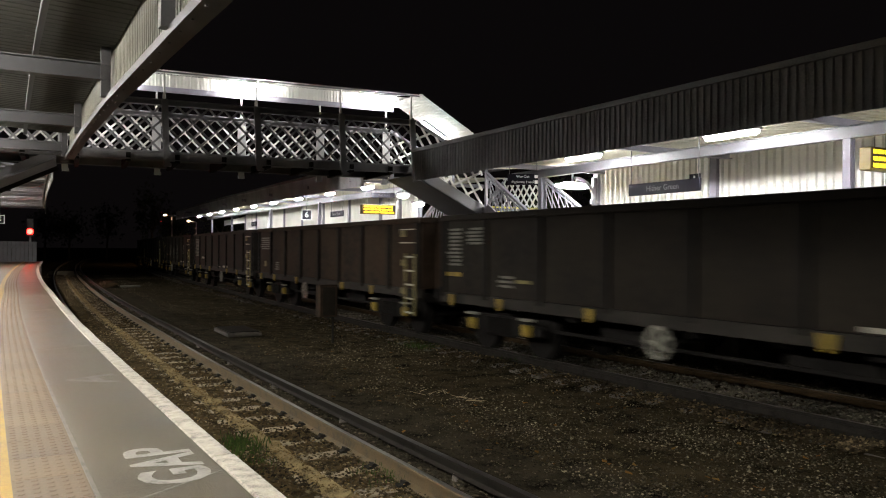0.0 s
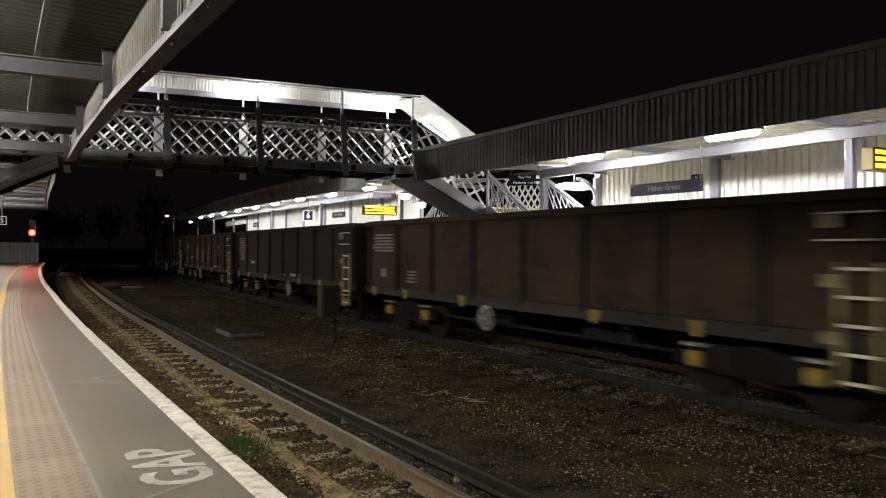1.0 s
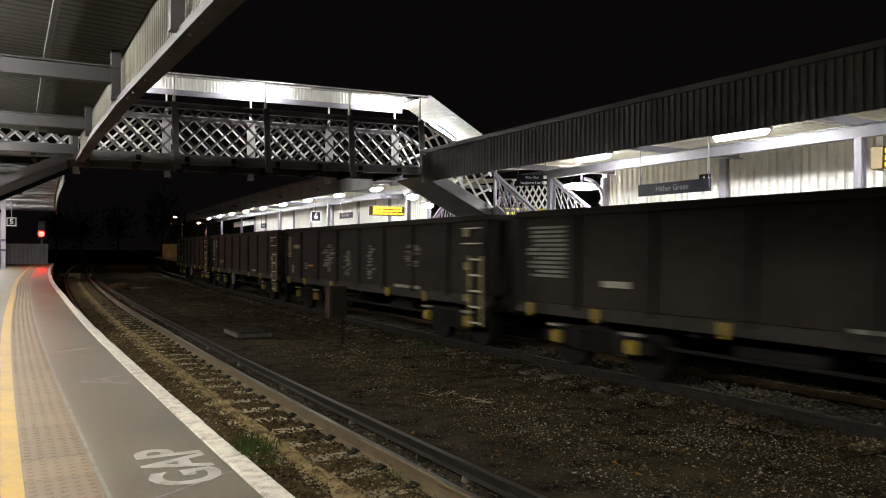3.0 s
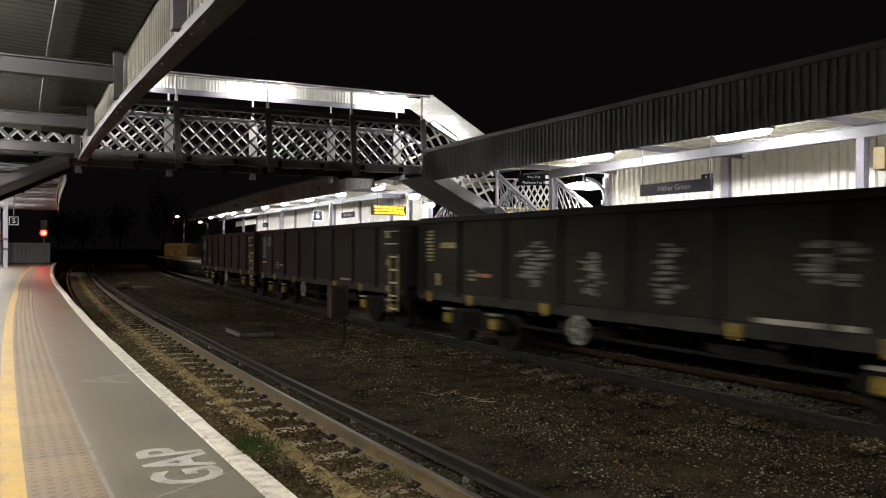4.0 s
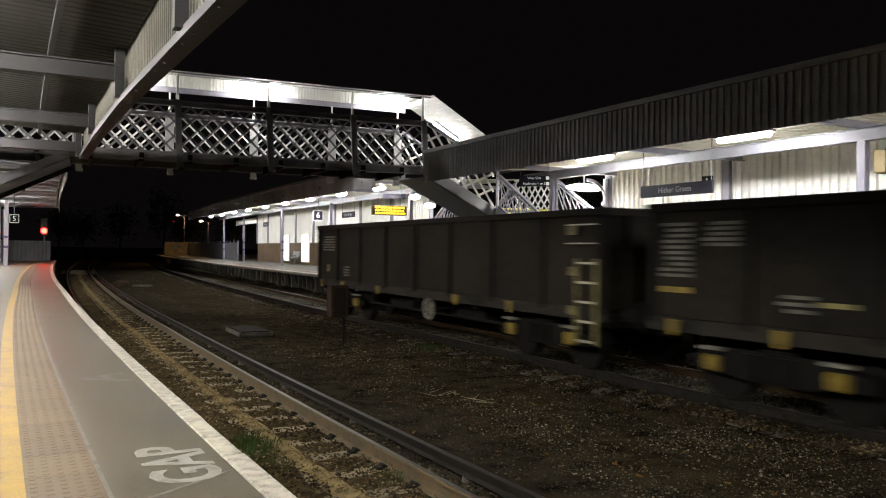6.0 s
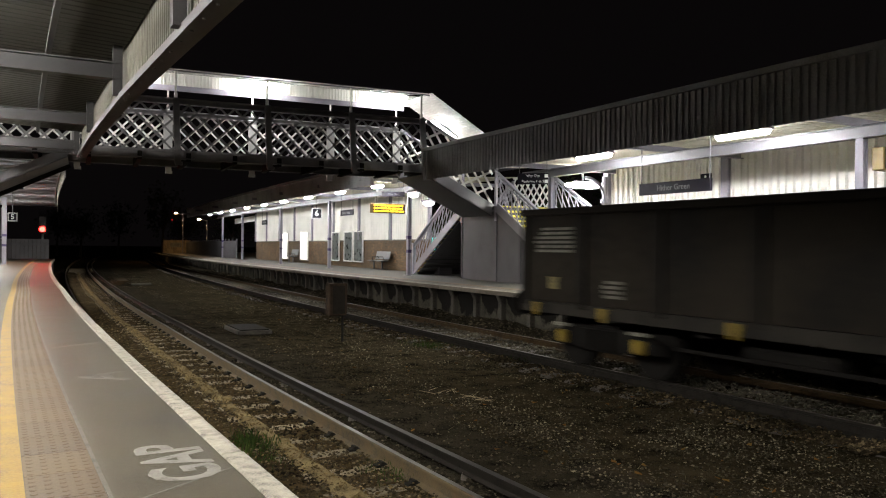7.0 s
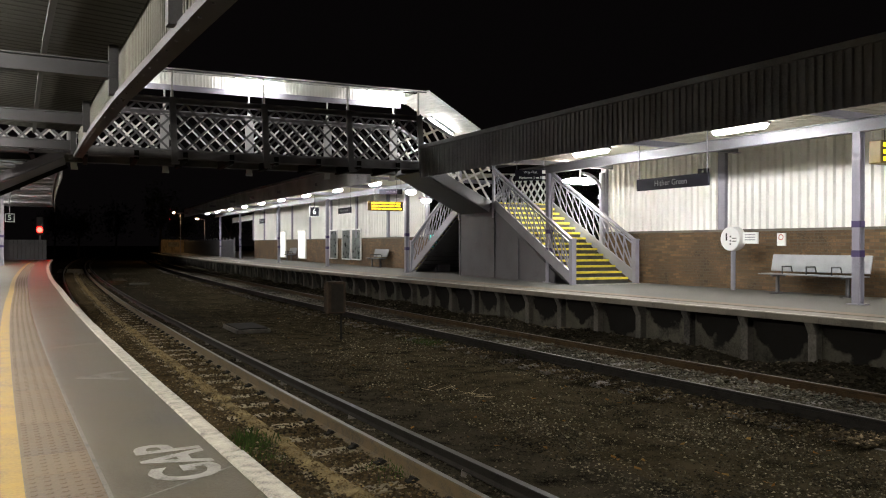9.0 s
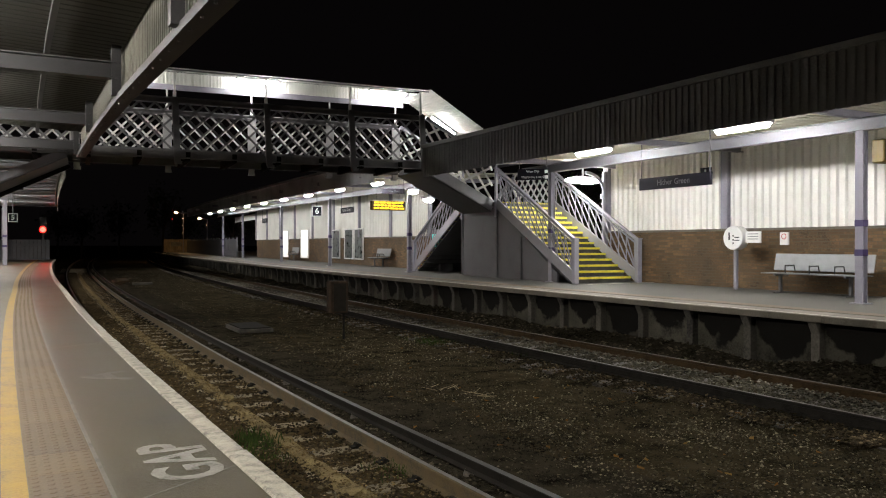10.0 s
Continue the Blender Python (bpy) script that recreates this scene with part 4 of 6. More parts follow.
    for i in range(8):
        bm = bmesh.new()
        x = ux0 + (ux1 - ux0) * i / 8
        z = DECK - (DECK - LAND) * (i + 1) / 8
        box(bm, x, x + 0.31, BN + 0.1, BN + BW - 0.1, z - 0.05, z)
        box(bm, x, x + 0.02, BN + 0.1, BN + BW - 0.1, z, z + 0.16)
        part("tread", bm, M_TREAD, ob)
    sl = -(DECK - LAND) / (ux1 - ux0)
    for y, m2 in ((BN, M_WHITE_STEEL), (BN + BW, M_WHITE_STEEL)):
        bm = bmesh.new()
        bar(bm, (ux0 - 0.1, y, DECK - 0.16), (ux1 + 0.1, y, LAND - 0.16), 0.06, 0.34)
        bar(bm, (ux0 - 0.1, y, HIGH - 0.05), (ux1, y, HIGH - 0.05 + sl * (ux1 - ux0)), 0.12, 0.1)
        part("stringer", bm, M_GREY_STEEL, ob, "grey steel stringer and handrail")
        bm = bmesh.new()
        lattice(bm, ux0 - 0.1, ux1, DECK, HIGH - 0.1, y, 0.5, slope=sl)
        part("stair_lattice", bm, m2, ob)
    # soffit of the upper flight
    bm = bmesh.new()
    bar(bm, (ux0 - 0.2, BN + BW / 2, DECK - 0.32), (ux1, BN + BW / 2, LAND - 0.3), BW - 0.1, 0.03)
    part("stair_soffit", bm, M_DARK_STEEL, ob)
    for u in (-3.6, 0.9, 4.9, 9.2):
        m = MB @ Matrix.Translation((u, BN + BW - 0.55, EAVE + 0.22)) @ Matrix.Rotation(radians(90), 4, "Z")
        lamp = tube_lamp(0, 0, 0, M_BRIDGE_TUBE, "footbridge lights", 1.25, "white fluorescent lamp under the footbridge roof")
        lamp.matrix_basis = m
    lamp = tube_lamp(0, 0, 0, M_BRIDGE_TUBE, "footbridge lights", 1.0, "white fluorescent lamp under the sloping stair roof")
    lamp.matrix_basis = MB @ Matrix.Translation((11.3, BN + BW - 0.4, EAVE - 0.75)) @ Matrix.Rotation(radians(31), 4, "Y") @ Matrix.Rotation(radians(90), 4, "Z")
    return ob


def flight(ob, x0, x1, n_top, n_bot, count, base=-0.03, rails=True):
    """A flight from the landing down to the platform; treads lie across u."""
    step = (n_bot - n_top) / count
    rise = (LAND - base) / count
    sg = 1 if step > 0 else -1
    for i in range(count):
        z = LAND - rise * (i + 1)
        y = n_top + step * i
        if i < count - 1:
            bm = bmesh.new()
            box(bm, x0 + 0.05, x1 - 0.05, min(y, y + step) - 0.02, max(y, y + step) + 0.02, z - 0.04, z)
            part("tread", bm, M_TREAD, ob)
            bm = bmesh.new()
            e = y + step
            box(bm, x0 + 0.05, x1 - 0.05, min(e - sg * 0.055, e + sg * 0.024), max(e - sg * 0.055, e + sg * 0.024), z - 0.056, z + 0.005)
            part("nosing", bm, M_NOSING, ob, "bright yellow painted nosing")
        bm = bmesh.new()
        box(bm, x0 + 0.05, x1 - 0.05, y - 0.012, y + 0.012, z, z + rise - 0.05)
        part("riser", bm, M_TREAD, ob)
    bm = bmesh.new()
    box(bm, x0 + 0.05, x1 - 0.05, min(n_top, n_top - sg * 0.08), max(n_top, n_top - sg * 0.08) + 0.024, LAND - 0.045, LAND + 0.006)
    part("nosing", bm, M_NOSING, ob, "bright yellow painted nosing")
    bm = bmesh.new()
    bar(bm, ((x0 + x1) / 2, n_top, LAND - 0.3), ((x0 + x1) / 2, n_bot - step, base + 0.02), x1 - x0 - 0.08, 0.02)
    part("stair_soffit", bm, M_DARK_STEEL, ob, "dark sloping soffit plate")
    for x, m in ((x0, M_LILAC), (x1, M_LILAC)):
        bm = bmesh.new()
        bar(bm, (x, n_top, LAND - 0.05), (x, n_bot, base + 0.14), 0.05, 0.3)
        part("stringer", bm, M_GREY_STEEL, ob, "grey steel stringer")
        # handrail, newels
        bm = bmesh.new()
        bar(bm, (x, n_top, LAND + 1.08), (x, n_bot, base + 1.2), 0.1, 0.07)
        part("handrail", bm, M_LILAC, ob, "pale grey handrail")
        bm = bmesh.new()
        bar(bm, (x, n_top, LAND + 0.95), (x, n_bot, base + 1.07), 0.04, 0.04)
        part("lower_rail", bm, M_LILAC, ob)
        for y, z in ((n_bot, base),):
            bm = bmesh.new()
            box(bm, x - 0.07, x + 0.07, y - 0.07, y + 0.07, z, z + 1.24)
            box(bm, x - 0.085, x + 0.085, y - 0.085, y + 0.085, z + 1.24, z + 1.27)
            part("newel", bm, M_LILAC, ob, "square pale grey newel post")
        # lattice of flats: sloping one way and upright the other
        bm = bmesh.new()
        k = 12
        for i in range(k):
            f = (i + 0.5) / k
            y = n_top + (n_bot - n_top) * f
            z = LAND + (base + 0.14 - LAND) * f
            bar(bm, (x + 0.012, y, z), (x + 0.012, y, z + 1.02), 0.012, 0.04, up=(0, 1, 0))
        for i in range(-1, k - 1):
            f0, f1 = (i + 0.5) / k, (i + 3.1) / k
            f0c, f1c = max(0, f0), min(1, f1)
            za = LAND + (base + 0.14 - LAND) * f0c + 0.05
            zb = LAND + (base + 0.14 - LAND) * f1c + 0.98
            bar(bm, (x - 0.012, n_top + (n_bot - n_top) * f1c, zb - 0.98 + 0.05), (x - 0.012, n_top + (n_bot - n_top) * f0c, za + 0.93), 0.012, 0.05, up=(0, 1, 0))
        part("lattice_panel", bm, M_LILAC, ob, "pale grey lattice of flat bars")


def build_stairs():
    ob = thing("platform_stairs", "grey steel staircase with yellow nosings and lattice balustrades", "staircase", MB)
    x0, x1 = 12.25, 14.4
    na, nb = BN - 0.35, BN + BW + 0.1
    bm = bmesh.new()
    box(bm, x0, x1, na, nb, LAND - 0.12, LAND)
    part("landing", bm, M_DARK_STEEL, ob)
    bm = bmesh.new()
    box(bm, x0 - 0.03, x0 + 0.03, na, na + 0.12, LAND - 0.5, LAND + 1.45)
    box(bm, x0 - 0.05, x0 + 0.05, nb - 0.12, nb, LAND - 0.5, LAND + 1.3)
    part("landing_post", bm, M_LILAC, ob)
    # landing end screen and white wall behind
    bm = bmesh.new()
    lattice(bm, na, nb, LAND + 0.05, LAND + 1.15, 0, 0.4)
    for v in bm.verts:
        v.co = Vector((x1 + v.co.y, v.co.x, v.co.z))
    loose("screen_bar", bm, M_WHITE_STEEL, ob, "white lattice bar of the landing screen")
    bm = bmesh.new()
    box(bm, x1 - 0.05, x1 + 0.05, na, nb, LAND + 1.15, LAND + 1.22)
    part("screen_rail", bm, M_WHITE_STEEL, ob, "white top rail of the landing screen")
    flight(ob, x0, x1, na, 18.05, 15)
    flight(ob, x0, x1, nb, nb + 4.4, 15)
    # boarded side under the near flight and the landing
    bm = bmesh.new()
    v = [(x0 + 0.02, nb, -0.03), (x0 + 0.02, 19.0, -0.03), (x0 + 0.02, 19.0, 0.25), (x0 + 0.02, na, LAND - 0.18), (x0 + 0.02, nb, LAND - 0.18)]
    fa = bm.faces.new([bm.verts.new(p) for p in v])
    r = bmesh.ops.extrude_face_region(bm, geom=[fa])
    for q in r["geom"]:
        if isinstance(q, bmesh.types.BMVert):
            q.co.x += 0.05
    part("side_boarding", bm, M_BOARDING, ob, "plain grey boarding under the stairs")
    bm = bmesh.new()
    for y in (21.0, na, nb - 0.1):
        box(bm, x0 - 0.01, x0 + 0.02, y, y + 0.09, -0.03, min(LAND - 0.2, 0.25 + (y - 19.0) * 0.52))
    box(bm, x0 - 0.012, x0 + 0.02, na, nb, LAND - 0.4, LAND - 0.18)
    loose("boarding_batten", bm, M_BOARDING, ob)
    bm = bmesh.new()
    v = box(bm, x0 + 0.1, x1 - 0.1, na, nb + 0.2, LAND - 0.16, LAND - 0.13)
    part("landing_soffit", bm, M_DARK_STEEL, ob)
    # end wall towards the far side, in shade
    bm = bmesh.new()
    box(bm, x0 + 0.08, x1, na + 0.5, na + 0.54, -0.03, LAND - 0.16)
    part("cross_boarding", bm, M_DARK_STEEL, ob)
    return ob


# ================================================================ far platform building
def brick_wall(name, s0, s1, d, z0, z1, label):
    bm = bmesh.new()
    n = max(1, round((s1 - s0) / 2))
    uvl = bm.loops.layers.uv.new("UVMap")
    for i in range(n):
        a, b = s0 + (s1 - s0) * i / n, s0 + (s1 - s0) * (i + 1) / n
        for dd in (d, d + 0.22):
            q = [(a, z0), (b, z0), (b, z1), (a, z1)]
            f = bm.faces.new([bm.verts.new(at(s, dd, z)) for s, z in q])
            for lp, (s, z) in zip(f.loops, q):
                lp[uvl].uv = (s, z)
    for s in (s0, s1):
        q = [(d, z0), (d + 0.22, z0), (d + 0.22, z1), (d, z1)]
        f = bm.faces.new([bm.verts.new(at(s, dd, z)) for dd, z in q])
        for lp, (s_, z) in zip(f.loops, q):
            lp[uvl].uv = (s_, z)
    wall = whole(name, bm, M_BRICK, label, "wall", "structure")
    bm = bmesh.new()
    sweep(bm, [(d - 0.03, z1), (d + 0.25, z1), (d + 0.25, z1 + 0.06), (d - 0.03, z1 + 0.06)], s0, s1, 2)
    part("sill_course", bm, M_COPING6, wall, "pale concrete sill course")
    return wall


def sheet_wall(wall, s0, s1, d, z0, z1, rise=0.0, bay=4.75):
    n = max(1, round((s1 - s0) / bay))
    for i in range(n):
        a, b = at(s0 + (s1 - s0) * i / n, d), at(s0 + (s1 - s0) * (i + 1) / n, d)
        bm = bmesh.new()
        corrugated(bm, (b.x, b.y), (a.x, a.y), z0, z1 + rise * (i + 1), 0.22, 0.07)
        part("corrugated_sheet", bm, M_SHEET, wall, "cream corrugated cladding sheet")
    for i in range(n + 1):
        bm = bmesh.new()
        m = put(s0 + (s1 - s0) * i / n, d - 0.06)
        box(bm, -0.09, 0.02, -0.11, 0.11, z0, z1, m)
        part("wall_post", bm, M_LILAC, wall, "pale grey wall stanchion")


def build_building():
    w = brick_wall("wall_near_building", -14, 19.0, 16.1, -0.03, 1.40, "brown brick wall with cream corrugated cladding above")
    sheet_wall(w, -9.7, 18.9, 16.13, 1.46, 3.6)
    w = brick_wall("wall_far_building", 30.2, 66, 15.45, -0.03, 1.36, "brown brick wall with cream corrugated cladding above")
    sheet_wall(w, 30.3, 66, 15.48, 1.42, 3.7, 0.01)


def sign_board(s, d, z, w, h, text, size, group="", turn=90, label="", hang=0.5, paint=M_SIGN_GREY):
    ob = thing("station_sign", label, "sign", put(s, d, z), group)
    m = Matrix.Rotation(radians(-90), 4, "Z")
    bm = bmesh.new()
    box(bm, -0.03, 0.03, -w / 2, w / 2, -h / 2, h / 2)
    soften(bm, 0.006)
    part("panel", bm, M_SIGN, ob)
    rot = Matrix.Rotation(radians(-90), 4, "Z") @ Matrix.Rotation(radians(90), 4, "X")
    for i, tx in enumerate(text):
        zz = h * (0.5 - (i + 0.5) / len(text))
        lettering("lettering", tx, size, paint, ob, Matrix.Translation((-0.033, 0, zz)) @ rot, "white lettering", 0.002)
    for y in (-w / 2 + 0.05, w / 2 - 0.05):
        bm = bmesh.new()
        box(bm, -0.008, 0.008, y - 0.008, y + 0.008, h / 2, h / 2 + hang)
        part("hanger", bm, M_DARK_STEEL, ob)
    return ob


def bench(s, d, n, group="platform benches"):
    ob = thing("platform_bench", "brushed steel platform bench with armrests against the wall", "bench", put(s, d, -0.03), group)
    L = n * 0.6
    bm = bmesh.new()
    for i in range(5):
        x = -0.42 + 0.09 * i
        box(bm, x, x + 0.075, -L / 2, L / 2, 0.43, 0.455)
    part("seat", bm, M_BENCH, ob)
    bm = bmesh.new()
    v = box(bm, 0.02, 0.05, -L / 2, L / 2, 0.5, 0.88)
    for q in v:
        q.co.x += (q.co.z - 0.5) * 0.22
    soften(bm, 0.008)
    part("backrest", bm, M_BENCH, ob)
    for i in range(n - 1):
        y = -L / 2 + 0.6 * (i + 1)
        bm = bmesh.new()
        tube(bm, (-0.36, y, 0.44), (-0.36, y, 0.62), 0.014, 6)
        tube(bm, (-0.36, y, 0.62), (-0.06, y, 0.62), 0.014, 6)
        tube(bm, (-0.06, y, 0.62), (-0.02, y, 0.5), 0.014, 6)
        part("armrest", bm, M_BLACK, ob, "black looped armrest")
    for y in (-L / 2 + 0.35, L / 2 - 0.35):
        bm = bmesh.new()
        box(bm, -0.22, -0.16, y - 0.03, y + 0.03, 0, 0.43)
        box(bm, -0.4, 0.05, y - 0.03, y + 0.03, 0, 0.02)
        box(bm, -0.4, 0.06, y - 0.025, y + 0.025, 0.39, 0.43)
        part("leg", bm, M_DARK_STEEL, ob)


def poster(s, d, z0, w, h, material, label, name="poster_frame"):
    ob = thing(name, label, "poster", put(s, d, z0), "wall posters")
    bm = bmesh.new()
    for y0, y1, a, b in ((-w / 2, w / 2, 0, 0.06), (-w / 2, w / 2, h - 0.06, h), (-w / 2, -w / 2 + 0.06, 0.06, h - 0.06), (w / 2 - 0.06, w / 2, 0.06, h - 0.06)):
        box(bm, -0.07, 0.0, y0, y1, a, b)
    part("frame", bm, M_SIGN_WHITE, ob, "white poster frame")
    bm = bmesh.new()
    box(bm, -0.045, -0.0, -w / 2 + 0.06, w / 2 - 0.06, 0.06, h - 0.06)
    part("poster_sheet", bm, material, ob)
    return ob


def display(s, d, z, w, h, rows):
    ob = thing("departure_display", "hanging departure display with glowing amber rows", "display", put(s, d, z), "departure displays")
    bm = bmesh.new()
    box(bm, -w / 2, w / 2, -0.12, 0.12, -h / 2, h / 2)
    soften(bm, 0.015)
    part("case", bm, M_DISPLAY, ob, "dull yellow case")
    bm = bmesh.new()
    box(bm, -w / 2 + 0.04, w / 2 - 0.04, -0.1245, -0.118, -h / 2 + 0.03, h / 2 - 0.03)
    part("screen", bm, M_BLACK, ob, "black screen")
    rng = random.Random(int(s * 10))
    for i in range(rows):
        zz = h * (0.3 - 0.6 * i / max(1, rows - 1))
        bm = bmesh.new()
        x = -w / 2 + 0.07
        while x < w / 2 - 0.16:
            k = rng.uniform(0.09, 0.26)
            x2 = min(x + k, w / 2 - 0.07)
            box(bm, x, x2, -0.1285, -0.125, zz - h * 0.26 / rows, zz + h * 0.26 / rows)
            x = x2 + 0.035
        part("text_row", bm, M_AMBER, ob, "glowing amber row of text")
    for x in (-w / 3, w / 3):
        bm = bmesh.new()
        tube(bm, (x, 0, h / 2), (x, 0, h / 2 + 0.85), 0.008, 6)
        part("hanger", bm, M_DARK_STEEL, ob)


def build_far_platform_things():
    near_run = canopy_run("canopy_6", -12, 20.4, 10.45, 3.0, 3.93, 0.0, "grey corrugated platform canopy with a lit cream soffit", [-10.2, -6.0, -1.0, 3.9, 8.83, 13.7, 18.6], 3.40)
    canopy_run("canopy_6_far", 25.6, 77, 11.0, 3.25, 4.05, 0.007, "long curved platform canopy with a lit cream soffit", [27, 32, 38.1, 44, 49.5, 57, 65, 74], 3.52)
    for s, d, t in ((8.83, 13.77, 3.15), (18.62, 13.77, 3.15), (-1.0, 13.77, 3.15), (27.9, 13.38, 3.28), (37.9, 13.35, 3.35), (47.9, 13.35, 3.42), (62.0, 13.6, 3.52), (71.5, 13.5, 3.58)):
        column(s, d, t)
    for s in (-4.3, 0.6, 5.7, 10.55, 15.15):
        tube_lamp(s, 12.57, 3.35, M_TUBE, "far platform lights")
    for s in (28.3, 32.8, 37.7, 42.6, 47.5, 52.8, 58.2, 64, 70):
        tube_lamp(s, 12.2, 3.425 + 0.007 * (s - 28), M_TUBE, "far platform lights", 0.9)
    # pale valance along the back of the far canopy, past the end of the building
    bm = bmesh.new()
    for s in range(66, 77):
        a, b = at(s, 15.4), at(s + 1, 15.4)
        corrugated(bm, (b.x, b.y), (a.x, a.y), 3.12, 3.6, 0.2, 0.03)
    whole("back_valance", bm, M_SHEET, "pale corrugated valance along the back of the long canopy", "canopy", "structure")
    # round lamps on brackets by the stairs
    for s, d, z, w, glass in ((19.5, 15.55, 3.03, 0.68, M_BULKHEAD), (26.1, 12.75, 2.98, 0.2, M_BULKHEAD_DIM), (29.6, 15.0, 2.9, 0.24, M_BULKHEAD_DIM)):
        ob = thing("bulkhead_light", "bright oval bulkhead lamp by the stairs", "wall light", put(s, d, z), "bulkhead lights")
        bm = bmesh.new()
        bmesh.ops.create_uvsphere(bm, u_segments=16, v_segments=8, radius=1, matrix=Matrix.Diagonal((w, 0.18, 0.1, 1)))
        part("diffuser", bm, glass, ob, "glowing oval diffuser", True)
        bm = bmesh.new()
        box(bm, -0.3, 0.3, -0.1, 0.1, 0.07, 0.13)
        tube(bm, (0, 0, 0.12), (0, 0, 0.84), 0.03, 8)
        part("bracket", bm, M_LILAC, ob)
    # cast bracket post beside the wall end
    ob = thing("bracket_post", "pale grey cast-iron post with a curved bracket", "column", put(18.9, 15.95, -0.03))
    bm = bmesh.new()
    tube(bm, (0, 0, 0), (0, 0, 3.3), 0.09, 12)
    part("shaft", bm, M_LILAC, ob)
    bm = bmesh.new()
    for i in range(8):
        a, b = radians(90 * i / 8), radians(90 * (i + 1) / 8)
        bar(bm, (-0.75 + 0.75 * math.cos(a), 0, 2.55 + 0.7 * math.sin(a)), (-0.75 + 0.75 * math.cos(b), 0, 2.55 + 0.7 * math.sin(b)), 0.07, 0.09)
    tube(bm, (0, 0, 2.5), (0, 0, 2.62), 0.14, 12)
    tube(bm, (0, 0, 2.3), (0, 0, 2.36), 0.12, 12)
    part("bracket", bm, M_LILAC, ob)
    # signs
    sign_board(12.83, 13.0, 2.455, 2.15, 0.27, ["Hither Green"], 0.18, "station name signs", label="dark station name sign with white lettering hung from the canopy", hang=0.92)
    sign_board(34.2, 13.0, 2.62, 1.7, 0.26, ["Hither Green"], 0.2, "station name signs", label="dark station name sign with white lettering hung from the canopy", hang=1.0)
    sign_board(51.5, 13.1, 2.6, 1.4, 0.3, ["Hither Green"], 0.18, "station name signs", label="dark station name sign with white lettering hung from the canopy", hang=1.05)
    sb = sign_board(0, 0, 0, 0.86, 0.31, ["Way Out", "Platforms 1 to 5"], 0.096, label="dark way out sign with white lettering under the canopy", hang=0.5, paint=M_SIGN_WHITE)
    sb.matrix_basis = Matrix.Translation(at(18.15, 12.8, 3.01)) @ Matrix.Rotation(radians(48), 4, "Z")
    for i in (0, 1):
        bm = bmesh.new()
        box(bm, -0.036, -0.03, -0.415, -0.325, 0.03 - 0.155 * i, 0.12 - 0.155 * i)
        part("pictogram", bm, M_SIGN_WHITE, sb, "white pictogram square")
    # platform number
    for s, d, z, t in ((39.0, 13.0, 2.75, "6"),):
        ob = thing("platform_number_sign", "square black platform number sign with a white border", "sign", put(s, d, z))
        bm = bmesh.new()
        box(bm, -0.27, 0.27, -0.03, 0.03, -0.27, 0.27)
        part("border", bm, M_SIGN_WHITE, ob)
        bm = bmesh.new()
        box(bm, -0.23, 0.23, -0.034, -0.03, -0.23, 0.23)
        part("panel", bm, M_SIGN, ob)
        bm = bmesh.new()
        tube(bm, (0, 0, 0.27), (0, 0, 1.1), 0.02, 6)
        part("hanger", bm, M_DARK_STEEL, ob)
        lettering("lettering", t, 0.42, M_SIGN_WHITE, ob, Matrix.Translation((0, -0.036, 0.0)) @ Matrix.Rotation(radians(90), 4, "X"), "white numeral", 0.002)
    # small pictogram sign on the cladding
    ob = thing("wall_pictogram", "small dark pictogram sign on the cream cladding", "sign", put(14.8, 16.03, 2.93))
    bm = bmesh.new()
    box(bm, -0.02, 0.06, -0.17, 0.17, -0.14, 0.14)
    part("panel", bm, M_SIGN, ob)
    bm = bmesh.new()
    tube(bm, (-0.026, 0, 0.06), (-0.021, 0, 0.06), 0.035, 12)
    box(bm, -0.026, -0.021, -0.05, 0.05, -0.1, 0.02)
    part("symbol", bm, M_SIGN_WHITE, ob)
    # displays
    display(8.95, 15.4, 2.83, 1.9, 0.44, 3)
    display(28.2, 12.6, 2.56, 1.4, 0.36, 3)
    ob = sign_board(28.4, 12.9, 3.14, 0.9, 0.2, ["Way Out"], 0.1, label="dark direction sign with white lettering above the display", hang=0.55)
    ob.matrix_basis = ob.matrix_basis @ Matrix.Rotation(radians(60), 4, "Z")
    # white help point on a post
    ob = thing("help_point", "round white help point on a grey post with a notice", "help point", put(13.3, 15.5, -0.03))
    bm = bmesh.new()
    tube(bm, (0, 0, 0), (0, 0, 1.0), 0.055, 12)
    part("post", bm, M_LILAC, ob)
    bm = bmesh.new()
    tube(bm, (-0.12, 0, 1.25), (0.12, 0, 1.25), 0.29, 28)
    soften(bm, 0.01)
    part("drum", bm, M_SIGN_WHITE, ob, "round white drum")
    bm = bmesh.new()
    box(bm, -0.128, -0.121, 0.08, 0.12, 1.2, 1.38)
    for z in (1.12, 1.2, 1.3):
        tube(bm, (-0.128, -0.02, z), (-0.121, -0.02, z), 0.022, 8)
    box(bm, -0.127, -0.121, -0.2, -0.06, 1.25, 1.27)
    box(bm, -0.127, -0.121, -0.2, -0.06, 1.18, 1.2)
    part("button_panel", bm, M_BLACK, ob)
    bm = bmesh.new()
    box(bm, -0.02, 0.02, -0.72, -0.3, 1.13, 1.4)
    part("notice", bm, M_SIGN_WHITE, ob)
    bm = bmesh.new()
    for z in (1.33, 1.27, 1.21):
        box(bm, -0.024, -0.02, -0.66, -0.36, z, z + 0.02)
    part("notice_text", bm, M_GREY_STEEL, ob)
    ob = thing("wall_notice", "small white notice with a red symbol on the brick wall", "notice", put(12.35, 16.07, 1.2))
    bm = bmesh.new()
